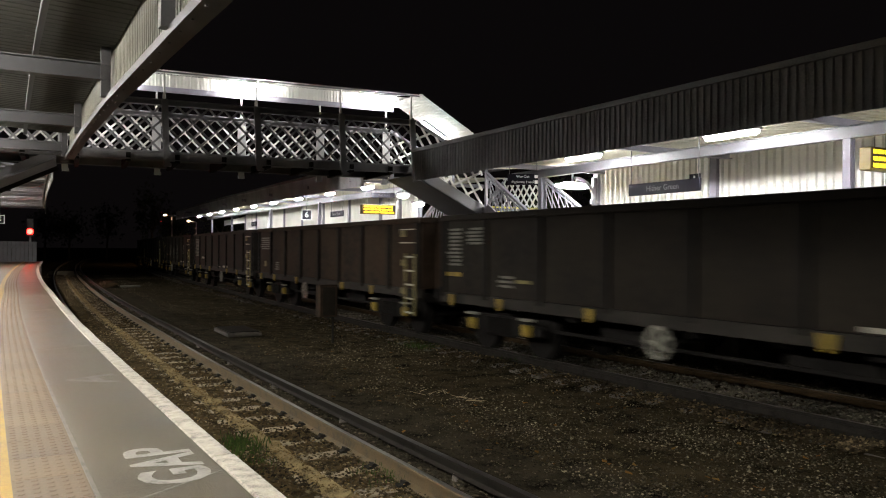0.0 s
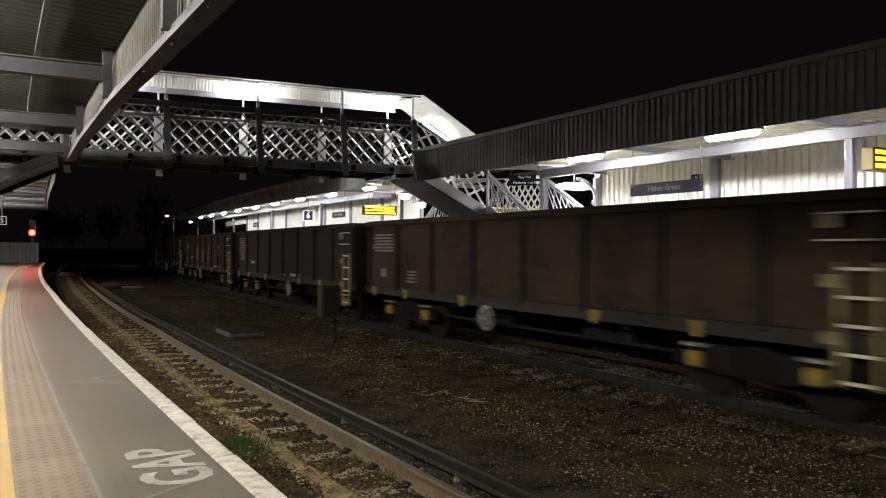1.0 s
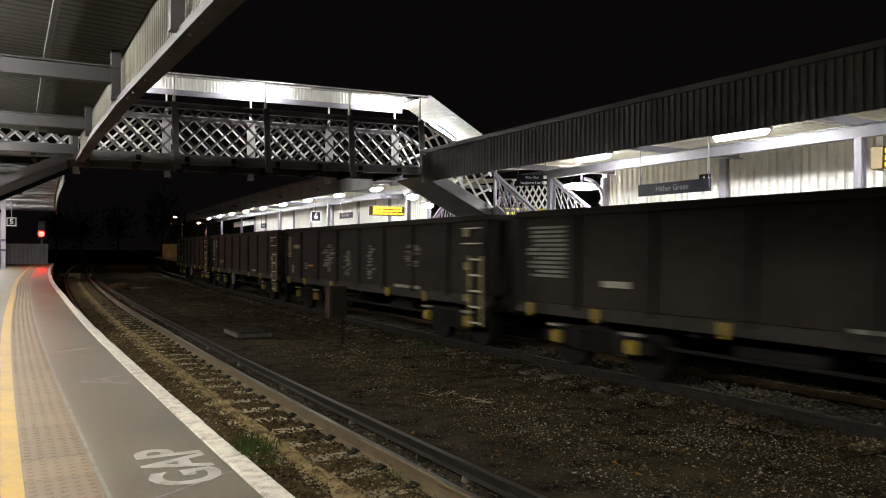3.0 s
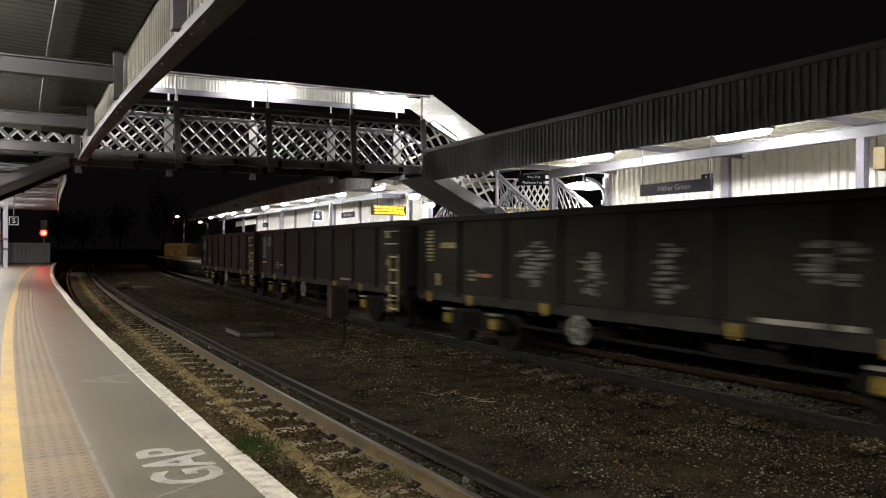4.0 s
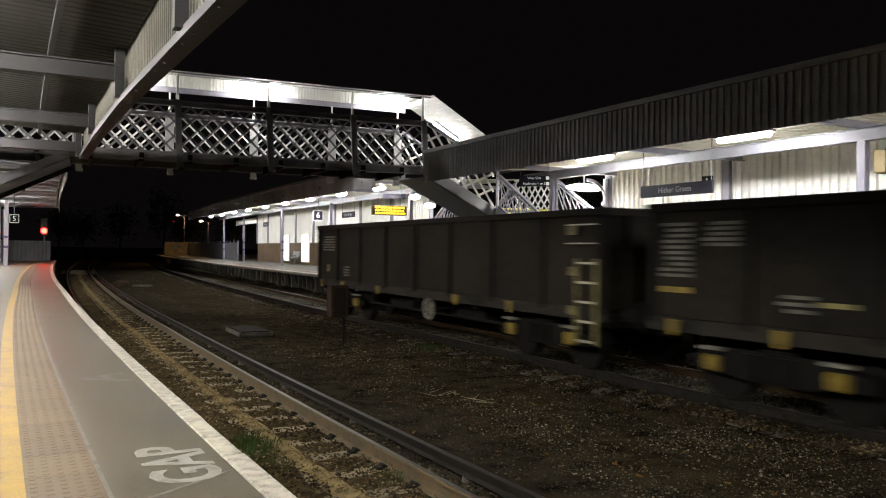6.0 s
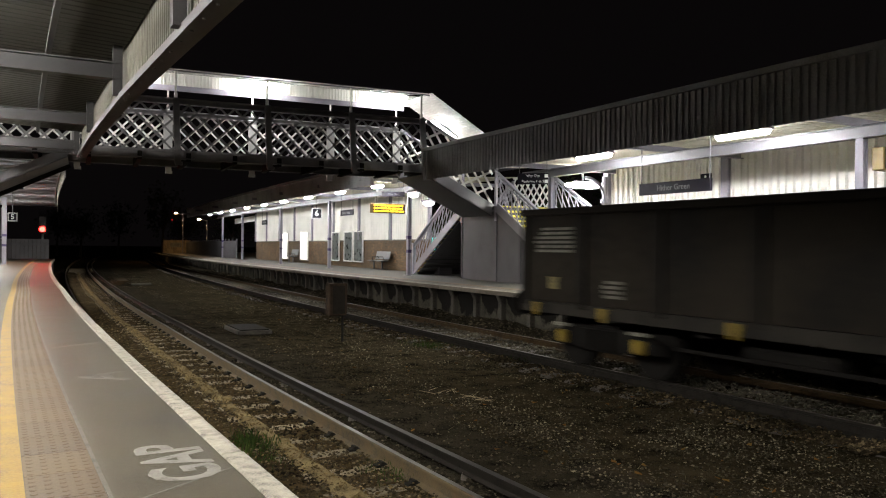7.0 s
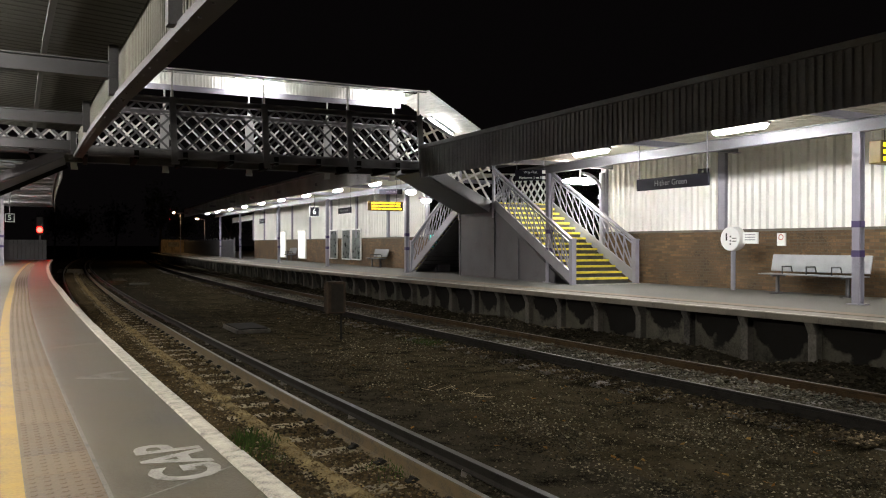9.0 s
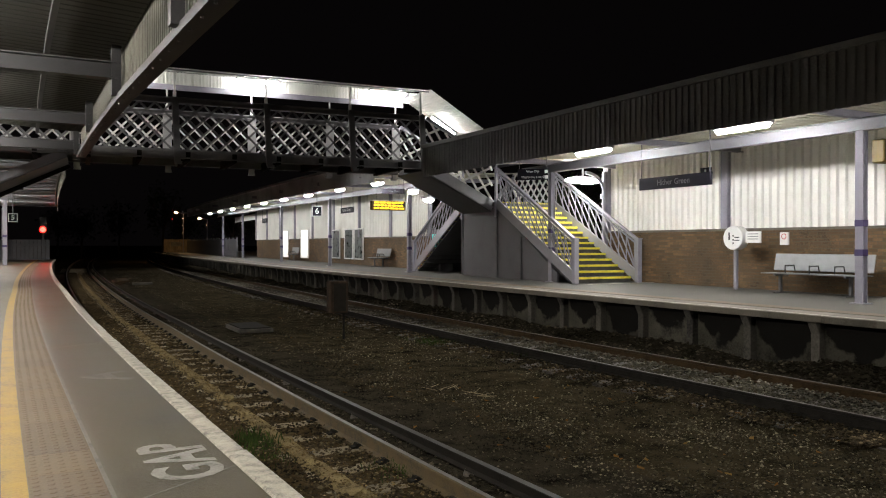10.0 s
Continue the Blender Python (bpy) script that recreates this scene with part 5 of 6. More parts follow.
    box(bm, -0.015, 0.03, -0.11, 0.11, -0.15, 0.15)
    part("plate", bm, M_SIGN_WHITE, ob)
    bm = bmesh.new()
    ring(bm, Matrix.Translation((-0.017, 0, 0.05)) @ Matrix.Rotation(radians(90), 4, "Y"), 0.06, 0.008)
    part("symbol", bm, mat("notice_red", (0.5, 0.03, 0.03), 0.5, bump=0), ob)
    ob = thing("stair_foot_line", "white painted line on the platform at the foot of the stairs", "line marking", put(16.9, 13.7, -0.028))
    bm = bmesh.new()
    box(bm, 0, 2.6, -0.05, 0.05, 0, 0.006)
    part("painted_line", bm, M_WHITE, ob)
    bench(11.0, 15.55, 4)
    bench(35.4, 15.2, 3)
    bench(52.0, 15.2, 3)
    for s in (43.2, 40.9, 39.25):
        poster(s, 15.4, 0.25, 1.4, 1.65, M_POSTER, "tall printed poster in a white frame on the wall")
    for s in (55.3, 50.0):
        poster(s, 15.4, 0.15, 1.85, 1.85, M_LIGHTBOX, "brightly lit advertising panel on the platform", "lit_panel")
    # ticket machine glowing behind the far flight
    ob = thing("ticket_machine", "dark ticket machine with a teal lit screen", "ticket machine", put(28.7, 15.2, -0.03))
    bm = bmesh.new()
    box(bm, -0.3, 0.3, -0.4, 0.4, 0, 1.7)
    soften(bm, 0.03)
    part("cabinet", bm, M_DARK_STEEL, ob)
    bm = bmesh.new()
    box(bm, -0.31, -0.302, -0.3, 0.3, 0.9, 1.5)
    part("screen", bm, M_TEAL, ob, "teal lit screen")
    # fence beyond the building and at the ramp
    for i in range(30):
        s = 66.5 + 2.0 * i
        ob = thing("fence_panel", "grey steel palisade fence panel at the platform back", "fence", put(s, 13.7, -0.03), "platform fence")
        for j in range(8):
            bm = bmesh.new()
            box(bm, -0.015, 0.015, -1.0 + 0.25 * j, -1.0 + 0.25 * j + 0.2, 0.05, 1.5)
            part("board", bm, M_DARK_STEEL, ob)
        bm = bmesh.new()
        box(bm, 0.015, 0.09, -1.0, 1.0, 0.3, 0.4)
        box(bm, 0.015, 0.09, -1.0, 1.0, 1.2, 1.3)
        box(bm, 0.0, 0.1, -1.05, -0.95, 0, 1.65)
        part("rail", bm, M_DARK_STEEL, ob)
    ob = thing("end_hoarding", "tan timber hoarding with a pale notice at the platform end", "fence", put(112, 10.75, -0.03))
    for j in range(14):
        bm = bmesh.new()
        box(bm, 0.25 * j, 0.25 * j + 0.235, -0.02, 0.02, 0, 1.75)
        part("board", bm, M_FENCE, ob)
    bm = bmesh.new()
    box(bm, 0.9, 2.3, -0.06, -0.03, 0.8, 1.4)
    part("notice", bm, M_OFFWHITE, ob, "pale notice")
    ob = thing("distant_signal", "slender far signal post with two small red lights", "signal", put(160, 12.75, BED))
    bm = bmesh.new()
    tube(bm, (0, 0, 0), (0, 0, 9.0), 0.08, 8)
    part("post", bm, M_DARK_STEEL, ob)
    for z in (6.98, 8.7):
        bm = bmesh.new()
        tube(bm, (0, -0.12, z), (0, -0.1, z), 0.12, 10)
        part("red_light", bm, M_RED_FAR, ob, "small red light")
    for s, d, hgt in ((104, 12.75, 4.95), (96, 14.9, 4.0)):
        ob = thing("street_lamp", "slim lamp post with a glowing orange lantern at the platform end", "street lamp", put(s, d, -0.03), "platform end lamps")
        bm = bmesh.new()
        tube(bm, (0, 0, 0), (0, 0, hgt), 0.06, 8, 0.04)
        tube(bm, (0, 0, hgt), (-0.8, 0, hgt + 0.15), 0.03, 6)
        part("pole", bm, M_LILAC, ob)
        bm = bmesh.new()
        box(bm, -1.0, -0.7, -0.09, 0.09, hgt + 0.08, hgt + 0.16)
        part("lantern", bm, M_SODIUM, ob, "glowing lantern")


# ================================================================ near platform, far left
def build_near_platform_things():
    # canopy beyond the bridge
    ob = thing("canopy_5_far", "second platform canopy beyond the footbridge with a pale soffit", "canopy", kind="structure")
    pts = [(26.6, 3.1), (33, 3.1), (40, 3.1), (48, 3.1), (56, 3.1)]
    for (sa, za), (sb, zb) in zip(pts, pts[1:]):
        bm = bmesh.new()
        a, b = at(sa, 1.35), at(sb, 1.35)
        corrugated(bm, (a.x, a.y), (b.x, b.y), za, 3.75, 0.2, 0.03)
        part("fascia_sheet", bm, M_FASCIA5, ob, "pale fascia sheeting")
        bm = bmesh.new()
        sweep(bm, [(1.3, 3.45), (1.3, 3.5), (-8, 3.85), (-8, 3.8)], sa, sb, 2)
        part("soffit", bm, M_GREY_STEEL, ob, "grey soffit boards")
        bm = bmesh.new()
        for s in np.arange(sa, sb, 1.6):
            m = put(s, 0, 3.38)
            box(bm, -6, 1.25, -0.04, 0.04, 0, 0.08, m)
        part("soffit_rib", bm, M_GREY_STEEL, ob)
    for s in (30, 36, 42, 48):
        tube_lamp(s, -1.9, 3.4, M_TUBE5, "near platform lights")
    # boarded underside of the stairs to the bridge
    st = thing("bridge_stairs", "grey boarded underside of the stairs up to the footbridge", "staircase", MB)
    bm = bmesh.new()
    bar(bm, (-0.45, BN + 1.2, 3.42), (-7.5, BN + 1.2, -0.1), BW, 0.12)
    part("flight", bm, M_LILAC, st)
    bm = bmesh.new()
    bar(bm, (-0.45, BN, 3.50), (-7.5, BN, -0.02), 0.06, 0.2)
    part("stringer", bm, M_LILAC, st)
    bm = bmesh.new()
    bar(bm, (-0.45, BN + BW, 3.44), (-7.5, BN + BW, -0.08), 0.06, 0.4)
    part("stringer", bm, M_RAIL_DARK, st, "dark steel stringer")
    # columns, number sign, bin, fence, signal
    for s, d in ((45, -1.0), (52, -1.75), (60, -2.0)):
        c = thing("canopy_column", "pale steel column with purple bands on the near platform", "column", put(s, d, 0), "near platform columns")
        bm = bmesh.new()
        box(bm, -0.1, 0.1, -0.1, 0.1, 0, 3.45)
        part("shaft", bm, M_LILAC, c)
        for z0 in (0.9, 1.4):
            bm = bmesh.new()
            box(bm, -0.107, 0.107, -0.107, 0.107, z0, z0 + 0.12)
            part("band", bm, M_PURPLE, c, "purple painted band")
    ob = thing("platform_number_sign", "square black platform number sign with a white border", "sign", put(36, -0.3, 2.12))
    bm = bmesh.new()
    box(bm, -0.17, 0.17, -0.03, 0.03, -0.17, 0.17)
    part("border", bm, M_SIGN_WHITE, ob)
    bm = bmesh.new()
    box(bm, -0.145, 0.145, -0.034, -0.03, -0.145, 0.145)
    part("panel", bm, M_SIGN, ob)
    lettering("lettering", "5", 0.28, M_SIGN_WHITE, ob, Matrix.Translation((0, -0.036, 0)) @ Matrix.Rotation(radians(90), 4, "X"), "white numeral", 0.002)
    bm = bmesh.new()
    tube(bm, (0, 0, 0.17), (0, 0, 1.42), 0.02, 6)
    part("hanger", bm, M_DARK_STEEL, ob)
    ob = thing("hanging_sign", "dark hanging direction sign under the near canopy", "sign", put(30, -0.55, 2.98))
    bm = bmesh.new()
    box(bm, -0.75, 0.75, -0.03, 0.03, -0.09, 0.09)
    part("panel", bm, M_SIGN, ob)
    bm = bmesh.new()
    box(bm, -0.2, 0.3, -0.034, -0.03, -0.03, 0.03)
    part("text_bar", bm, M_SIGN_WHITE, ob)
    bm = bmesh.new()
    for x in (-0.6, 0.6):
        tube(bm, (x, 0, 0.09), (x, 0, 0.62), 0.015, 6)
    part("hanger", bm, M_DARK_STEEL, ob)
    ob = thing("grit_bin", "small yellow grit bin at the platform back", "bin", put(46, -2.45, 0))
    bm = bmesh.new()
    box(bm, -0.25, 0.25, -0.25, 0.25, 0, 0.62)
    soften(bm, 0.03)
    part("body", bm, M_SAFETY, ob)
    bm = bmesh.new()
    box(bm, -0.27, 0.27, -0.27, 0.27, 0.62, 0.7)
    soften(bm, 0.02)
    part("lid", bm, M_OFFWHITE, ob)
    for i in range(4):
        f = thing("fence_panel", "grey close-boarded fence at the end of the near platform", "fence", put(57.5, -3.35 + 1.2 * i, 0) @ Matrix.Rotation(radians(90), 4, "Z"), "platform end fence")
        for j in range(5):
            bm = bmesh.new()
            box(bm, -0.015, 0.015, -0.6 + 0.24 * j, -0.6 + 0.24 * j + 0.225, 0.04, 1.35)
            part("board", bm, M_BOARDING, f)
        bm = bmesh.new()
        box(bm, 0.015, 0.08, -0.6, 0.6, 0.95, 1.05)
        part("rail", bm, M_DARK_STEEL, f)
    # red signal on its post
    ob = thing("railway_signal", "black railway signal head showing a bright red light", "signal", put(62.5, 0.33, 0))
    bm = bmesh.new()
    tube(bm, (0, 0, -1.2), (0, 0, 2.9), 0.07, 10)
    part("post", bm, M_DARK_STEEL, ob)
    bm = bmesh.new()
    box(bm, -0.22, 0.22, -0.1, 0.12, 1.75, 3.0)
    soften(bm, 0.03)
    part("head", bm, M_BLACK, ob)
    bm = bmesh.new()
    tube(bm, (0, -0.125, 2.08), (0, -0.105, 2.08), 0.195, 20)
    part("red_lens", bm, M_RED, ob, "glowing red lens")
    bm = bmesh.new()
    for i in range(9):
        a, b = radians(180 * i / 9), radians(180 * (i + 1) / 9)
        bar(bm, (0.22 * math.cos(a), -0.14, 2.08 + 0.22 * math.sin(a)), (0.22 * math.cos(b), -0.14, 2.08 + 0.22 * math.sin(b)), 0.06, 0.01, up=(0, 1, 0.01))
    part("hood", bm, M_BLACK, ob)
    # Unseen tube, added to keep the red light off wagons and canopy.
    bm = bmesh.new()
    rings = [[bm.verts.new((r * math.cos(0.3142 * i), y, 2.08 + r * math.sin(0.3142 * i))) for i in range(20)] for y, r in ((-0.1, 0.2), (-0.6, 0.2), (-0.6, 0.212), (-0.1, 0.212))]
    for a, b in zip(rings, rings[1:]):
        for i in range(20):
            bm.faces.new((a[i], a[(i + 1) % 20], b[(i + 1) % 20], b[i]))
    part("beam_shield", bm, M_BLACK, ob, "added black tube that narrows the red beam")


# ================================================================ between the tracks
def build_lineside():
    ob = thing("equipment_case", "rusty grey lineside case with scuffed white marks on a short post", "lineside case", put(17.2, 6.75, BED - 0.06))
    bm = bmesh.new()
    box(bm, -0.27, 0.16, -0.15, 0.15, 0.62, 1.36)
    soften(bm, 0.02)
    part("case", bm, M_WAGON_BROWN, ob)
    bm = bmesh.new()
    tube(bm, (0.1, 0, 0), (0.1, 0, 0.64), 0.03, 8)
    part("post", bm, M_RAIL_DARK, ob)
    bm = bmesh.new()
    for i in range(9):
        x, z = random.Random(i).uniform(-0.12, 0.05), 0.75 + 0.06 * i
        box(bm, x, x + 0.04, -0.156, -0.15, z, z + 0.045)
    part("scuffed_marks", bm, M_OFFWHITE, ob, "white scuffed marks")
    bm = bmesh.new()
    box(bm, -0.2, 0.1, -0.157, -0.151, 0.66, 1.3)
    part("door", bm, M_WAGON_GREY, ob)
    ob = thing("cable_pit", "low concrete cable pit with a flat lid on the ballast", "cable pit", put(20.1, 5.35, BED - 0.05))
    bm = bmesh.new()
    box(bm, -0.42, 0.42, -0.8, 0.8, 0, 0.1)
    soften(bm, 0.015)
    part("kerb", bm, M_PANEL, ob)
    bm = bmesh.new()
    box(bm, -0.36, 0.36, -0.74, 0.74, 0.1, 0.125)
    part("lid", bm, M_CONDUCTOR, ob)
    ob = thing("timber_stack", "orange-brown timber boards lying beside the track", "timber", put(47, 4.7, BED - 0.04))
    for i in range(3):
        bm = bmesh.new()
        box(bm, -0.8 + 0.2 * i, -0.62 + 0.2 * i + 0.4, -1.6, 1.6, 0.08 * i, 0.08 * i + 0.07)
        part("board", bm, M_RUST, ob)
    ob = thing("trough_lid", "pale concrete trough lid lying on the ballast", "trough lid", put(45.2, 5.4, BED - 0.03))
    bm = bmesh.new()
    box(bm, -0.5, 0.5, -0.2, 0.2, 0, 0.1)
    soften(bm, 0.01)
    part("slab", bm, M_CONCRETE, ob)
    # dead twigs
    rng = random.Random(8)
    for s, d in ((10.2, 5.75), (9.6, 5.9)):
        ob = thing("dead_twigs", "dry pale twigs lying on the ballast", "twigs", put(s, d, BED))
        for _ in range(7):
            bm = bmesh.new()
            a = rng.uniform(0, 6.28)
            p = Vector((rng.uniform(-.2, .2), rng.uniform(-.2, .2), 0.0))
            tube(bm, p, p + Vector((math.cos(a) * 0.25, math.sin(a) * 0.25, rng.uniform(0, 0.04))), 0.004, 5, 0.002)
            part("twig", bm, M_FENCE, ob)


def build_background():
    rng = random.Random(11)
    for i in range(26):
        if i < 14:
            s, d = 125 + rng.uniform(0, 40), -34 + 5.5 * i + rng.uniform(-2, 2)
        else:
            s, d = 30 + 8 * (i - 14) + rng.uniform(-2, 2), 30 + rng.uniform(0, 10)
        hgt = rng.uniform(8, 13) if i < 14 else rng.uniform(5.5, 9)
        ob = thing("tree", "dark leafy tree at night beyond the platforms", "tree", put(s, d, BED), "lineside trees")
        bm = bmesh.new()
        tube(bm, (0, 0, 0), (0.2, 0, hgt * 0.45), 0.22, 8, 0.13)
        for k in range(5):
            a = 1.257 * k
            tube(bm, (0.15, 0, hgt * 0.35), (math.cos(a) * 1.8, math.sin(a) * 1.8, hgt * 0.7), 0.09, 6, 0.03)
        part("trunk", bm, M_BARK, ob)
        vs, fs = [], []
        for _ in range(420):
            a, b = rng.uniform(0, 6.28), rng.uniform(-1, 1)
            rr = rng.uniform(0.5, 1.0) * (0.8 + 0.35 * math.sin(3 * a + i))
            c = Vector((math.cos(a) * math.sqrt(1 - b * b) * 3.4 * rr, math.sin(a) * math.sqrt(1 - b * b) * 3.4 * rr, hgt * 0.62 + b * hgt * 0.38 * rr))
            for _ in range(3):
                k = len(vs)
                o = Vector([rng.uniform(-.4, .4) for _ in range(3)])
                for _ in range(3):
                    vs.append(tuple(c + o + Vector([rng.uniform(-.28, .28) for _ in range(3)])))
                fs.append((k, k + 1, k + 2))
        me = bpy.data.meshes.new("crown")
        me.from_pydata(vs, [], fs)
        me.materials.append(M_TREE)
        cr = new("crown", me)
        cr.parent = ob


# ================================================================ freight wagons
LEN, PITCH, SIDE = 13.43, 14.65, 1.3
FLOOR, TOP = 0.98, 2.66     # above the rail


def build_wagon(paint, marks, seed, flip, fy):
    """A bogie box wagon about its middle: local y towards its rear, local x to the far side, z from the rail."""
    ob = thing("box_wagon", "", "freight wagon", group="goods train")
    rng = random.Random(seed)
    h = LEN / 2
    for x in (-SIDE + 0.05, SIDE - 0.08):
        bm = bmesh.new()
        box(bm, x, x + 0.03, -h, h, FLOOR + 0.1, TOP - 0.06)
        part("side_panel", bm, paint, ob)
    for y in (-h, h - 0.04):
        bm = bmesh.new()
        box(bm, -SIDE + 0.08, SIDE - 0.08, y, y + 0.04, FLOOR + 0.1, TOP - 0.06)
        part("end_panel", bm, paint, ob)
    bm = bmesh.new()
    box(bm, -SIDE + 0.08, SIDE - 0.08, -h + 0.04, h - 0.04, FLOOR + 0.1, FLOOR + 0.16)
    part("floor", bm, M_WAGON_FRAME, ob)
    # side ribs, darker than the panels between them
    for y in [-h + 0.12] + [-h + LEN / 8 * (i + 1) for i in range(7)] + [h - 0.12]:
        for x0, x1 in ((-SIDE, -SIDE + 0.05), (SIDE - 0.05, SIDE)):
            bm = bmesh.new()
            box(bm, x0, x1, y - 0.07, y + 0.07, FLOOR + 0.02, TOP - 0.1)
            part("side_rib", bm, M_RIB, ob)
    for y in (-h, h):
        for x in (-0.8, 0, 0.8):
            bm = bmesh.new()
            e = -0.09 if y < 0 else 0.09
            box(bm, x - 0.07, x + 0.07, min(y, y + e), max(y, y + e), FLOOR, TOP - 0.1)
            part("end_rib", bm, paint, ob)
    for x in (-SIDE, SIDE - 0.13):
        bm = bmesh.new()
        box(bm, x - 0.01, x + 0.14, -h - 0.05, h + 0.05, TOP - 0.12, TOP)
        soften(bm, 0.015)
        part("top_rail", bm, paint, ob)
    for y in (-h - 0.06, h - 0.06):
        bm = bmesh.new()
        box(bm, -SIDE + 0.14, SIDE - 0.14, y, y + 0.12, TOP - 0.12, TOP - 0.004)
        part("end_rail", bm, paint, ob)
    bm = bmesh.new()
    box(bm, -0.2, 0.2, -h, h, FLOOR - 0.22, FLOOR)
    for y in (-h + 0.1, -2.6, 0, 2.6, h - 0.25):
        box(bm, -SIDE + 0.15, SIDE - 0.15, y, y + 0.15, FLOOR - 0.2, FLOOR)
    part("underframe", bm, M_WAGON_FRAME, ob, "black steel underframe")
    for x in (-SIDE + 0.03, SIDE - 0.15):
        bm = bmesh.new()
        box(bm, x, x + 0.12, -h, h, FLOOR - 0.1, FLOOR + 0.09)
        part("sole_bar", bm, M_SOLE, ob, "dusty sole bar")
    # brake gear between the bogies
    bm = bmesh.new()
    box(bm, -0.75, -0.2, -2.3, -1.1, 0.45, 0.78)
    tube(bm, (-0.7, 0.9, 0.62), (-0.7, 2.2, 0.62), 0.17, 12)
    bar(bm, (-0.95, -3.3, 0.55), (-0.95, 3.3, 0.55), 0.04, 0.05)
    part("brake_gear", bm, M_WAGON_FRAME, ob)
    for x in (-SIDE - 0.04, SIDE + 0.04):
        bm = bmesh.new()
        m = Matrix.Translation((x, fy, 0.68)) @ Matrix.Rotation(radians(90), 4, "Y")
        ring(bm, m, 0.215, 0.03)
        for k in range(5):
            a = 1.2566 * k + 0.3
            tube(bm, m @ Vector((0, 0, 0)), m @ Vector((0.2 * math.cos(a), 0.2 * math.sin(a), 0)), 0.026, 6)
        tube(bm, m @ Vector((0, 0, -0.04)), m @ Vector((0, 0, 0.04)), 0.05, 10)
        part("handwheel", bm, M_OFFWHITE, ob, "grubby white dished brake handwheel")
    bm = bmesh.new()
    bar(bm, (-SIDE + 0.06, fy, 0.68), (-0.3, fy, 0.68), 0.05)
    bar(bm, (SIDE - 0.06, fy, 0.68), (0.3, fy, 0.68), 0.05)
    bar(bm, (-SIDE + 0.06, fy, 0.68), (-SIDE + 0.06, fy, FLOOR), 0.05)
    loose("handwheel_shaft", bm, M_WAGON_FRAME, ob)
    # yellow brackets along the sill
    for y in (-h + 2.65, -h + 4.7, h - 4.7, h - 2.2, h - 0.5):
        for x in (-SIDE - 0.03, SIDE - 0.01):
            bm = bmesh.new()
            v = box(bm, x, x + 0.04, y - 0.08, y + 0.08, FLOOR - 0.14, FLOOR + 0.07)
            for q in v[:4]:
                q.co.y = y + (q.co.y - y) * 0.55
            part("lifting_bracket", bm, M_SAFETY, ob, "grimy yellow bracket")
    # ladder at the leading end of the near side, its twin opposite
    for x, y, e in ((-SIDE - 0.05, -h + 0.36, 1), (SIDE + 0.05, h - 0.36, -1)):
        bm = bmesh.new()
        for q in (-0.235, 0.235):
            box(bm, x - 0.012, x + 0.012, y + q - 0.03, y + q + 0.03, 0.5, 1.86)
        ladder = part("ladder", bm, M_LADDER, ob, "grimy yellow-green ladder")
        for k in range(5):
            bm = bmesh.new()
            box(bm, x - 0.02, x + 0.02, y - 0.205, y + 0.205, 0.53 + 0.31 * k, 0.565 + 0.31 * k)
            part("rung", bm, M_RUNG, ladder, "worn pale rung")
        for z in (2.09, 2.39):
            bm = bmesh.new()
            box(bm, x - 0.012, x + 0.012, min(y - e * 0.2, y + e * 0.5), max(y - e * 0.2, y + e * 0.5), z, z + 0.022)
            part("grab_rail", bm, M_RUNG, ob, "thin pale grab rail")
        for q, z in ((0.38, 2.24), (0.33, 1.58), (0.33, 0.95)):
            bm = bmesh.new()
            box(bm, x - 0.01, x + 0.03, y + e * q - 0.1, y + e * q + 0.1, z, z + 0.14)
            part("paint_patch", bm, M_LADDER, ob, "faded yellow patch")
    # buffers and couplers
    for y, e in ((-h, -1), (h, 1)):
        for x in (-0.87, 0.87):
            bm = bmesh.new()
            tube(bm, (x, y, 0.98), (x, y + e * 0.42, 0.98), 0.1, 12)
            tube(bm, (x, y + e * 0.42, 0.98), (x, y + e * 0.47, 0.98), 0.23, 16)
            part("buffer", bm, M_WAGON_FRAME, ob)
        bm = bmesh.new()
        box(bm, -0.1, 0.1, min(y, y + e * 0.6), max(y, y + e * 0.6), 0.82, 1.02)
        part("coupling", bm, M_WAGON_FRAME, ob)
    # data panels, patches and scrawls on the sides
    for (y0, y1, z0, z1, m, lab) in marks:
        bm = bmesh.new()
        if lab == "scrawl":
            cy, cz, ry, rz = (y0 + y1) / 2, (z0 + z1) / 2, (y1 - y0) / 2, (z1 - z0) / 2
            n = 11
            for k in range(n):
                e = -0.9 + 1.8 * k / (n - 1)
                w = ry * math.sqrt(1 - e * e * 0.9)
                for _ in range(2):
                    p = cy + rng.uniform(-w, w * 0.4)
                    q = min(cy + w, p + rng.uniform(0.3, 1.1) * w)
                    z = cz + e * rz
                    bar(bm, (-SIDE + 0.043, p, z + rng.uniform(-0.02, 0.02)), (-SIDE + 0.043, q, z + rng.uniform(-0.02, 0.02)), 0.01, rng.uniform(0.02, 0.06), up=(0, 0, 1))
            loose("scrawl_stroke", bm, m, ob, "faded pale painted stroke")
        elif lab == "bars":
            k = max(2, round((z1 - z0) / 0.075))
            for i in range(k):
                z = z1 - (z1 - z0) * (i + 0.5) / k
                box(bm, -SIDE + 0.04, -SIDE + 0.049, y0, y1 - rng.random() * 0.3 * (y1 - y0), z - 0.022, z + 0.022)
            loose("lettering_bar", bm, m, ob, "bar of small faded lettering")
        else:
            box(bm, -SIDE + 0.04, -SIDE + 0.049, y0, y1, z0, z1)
            part("paint_patch", bm, m, ob)
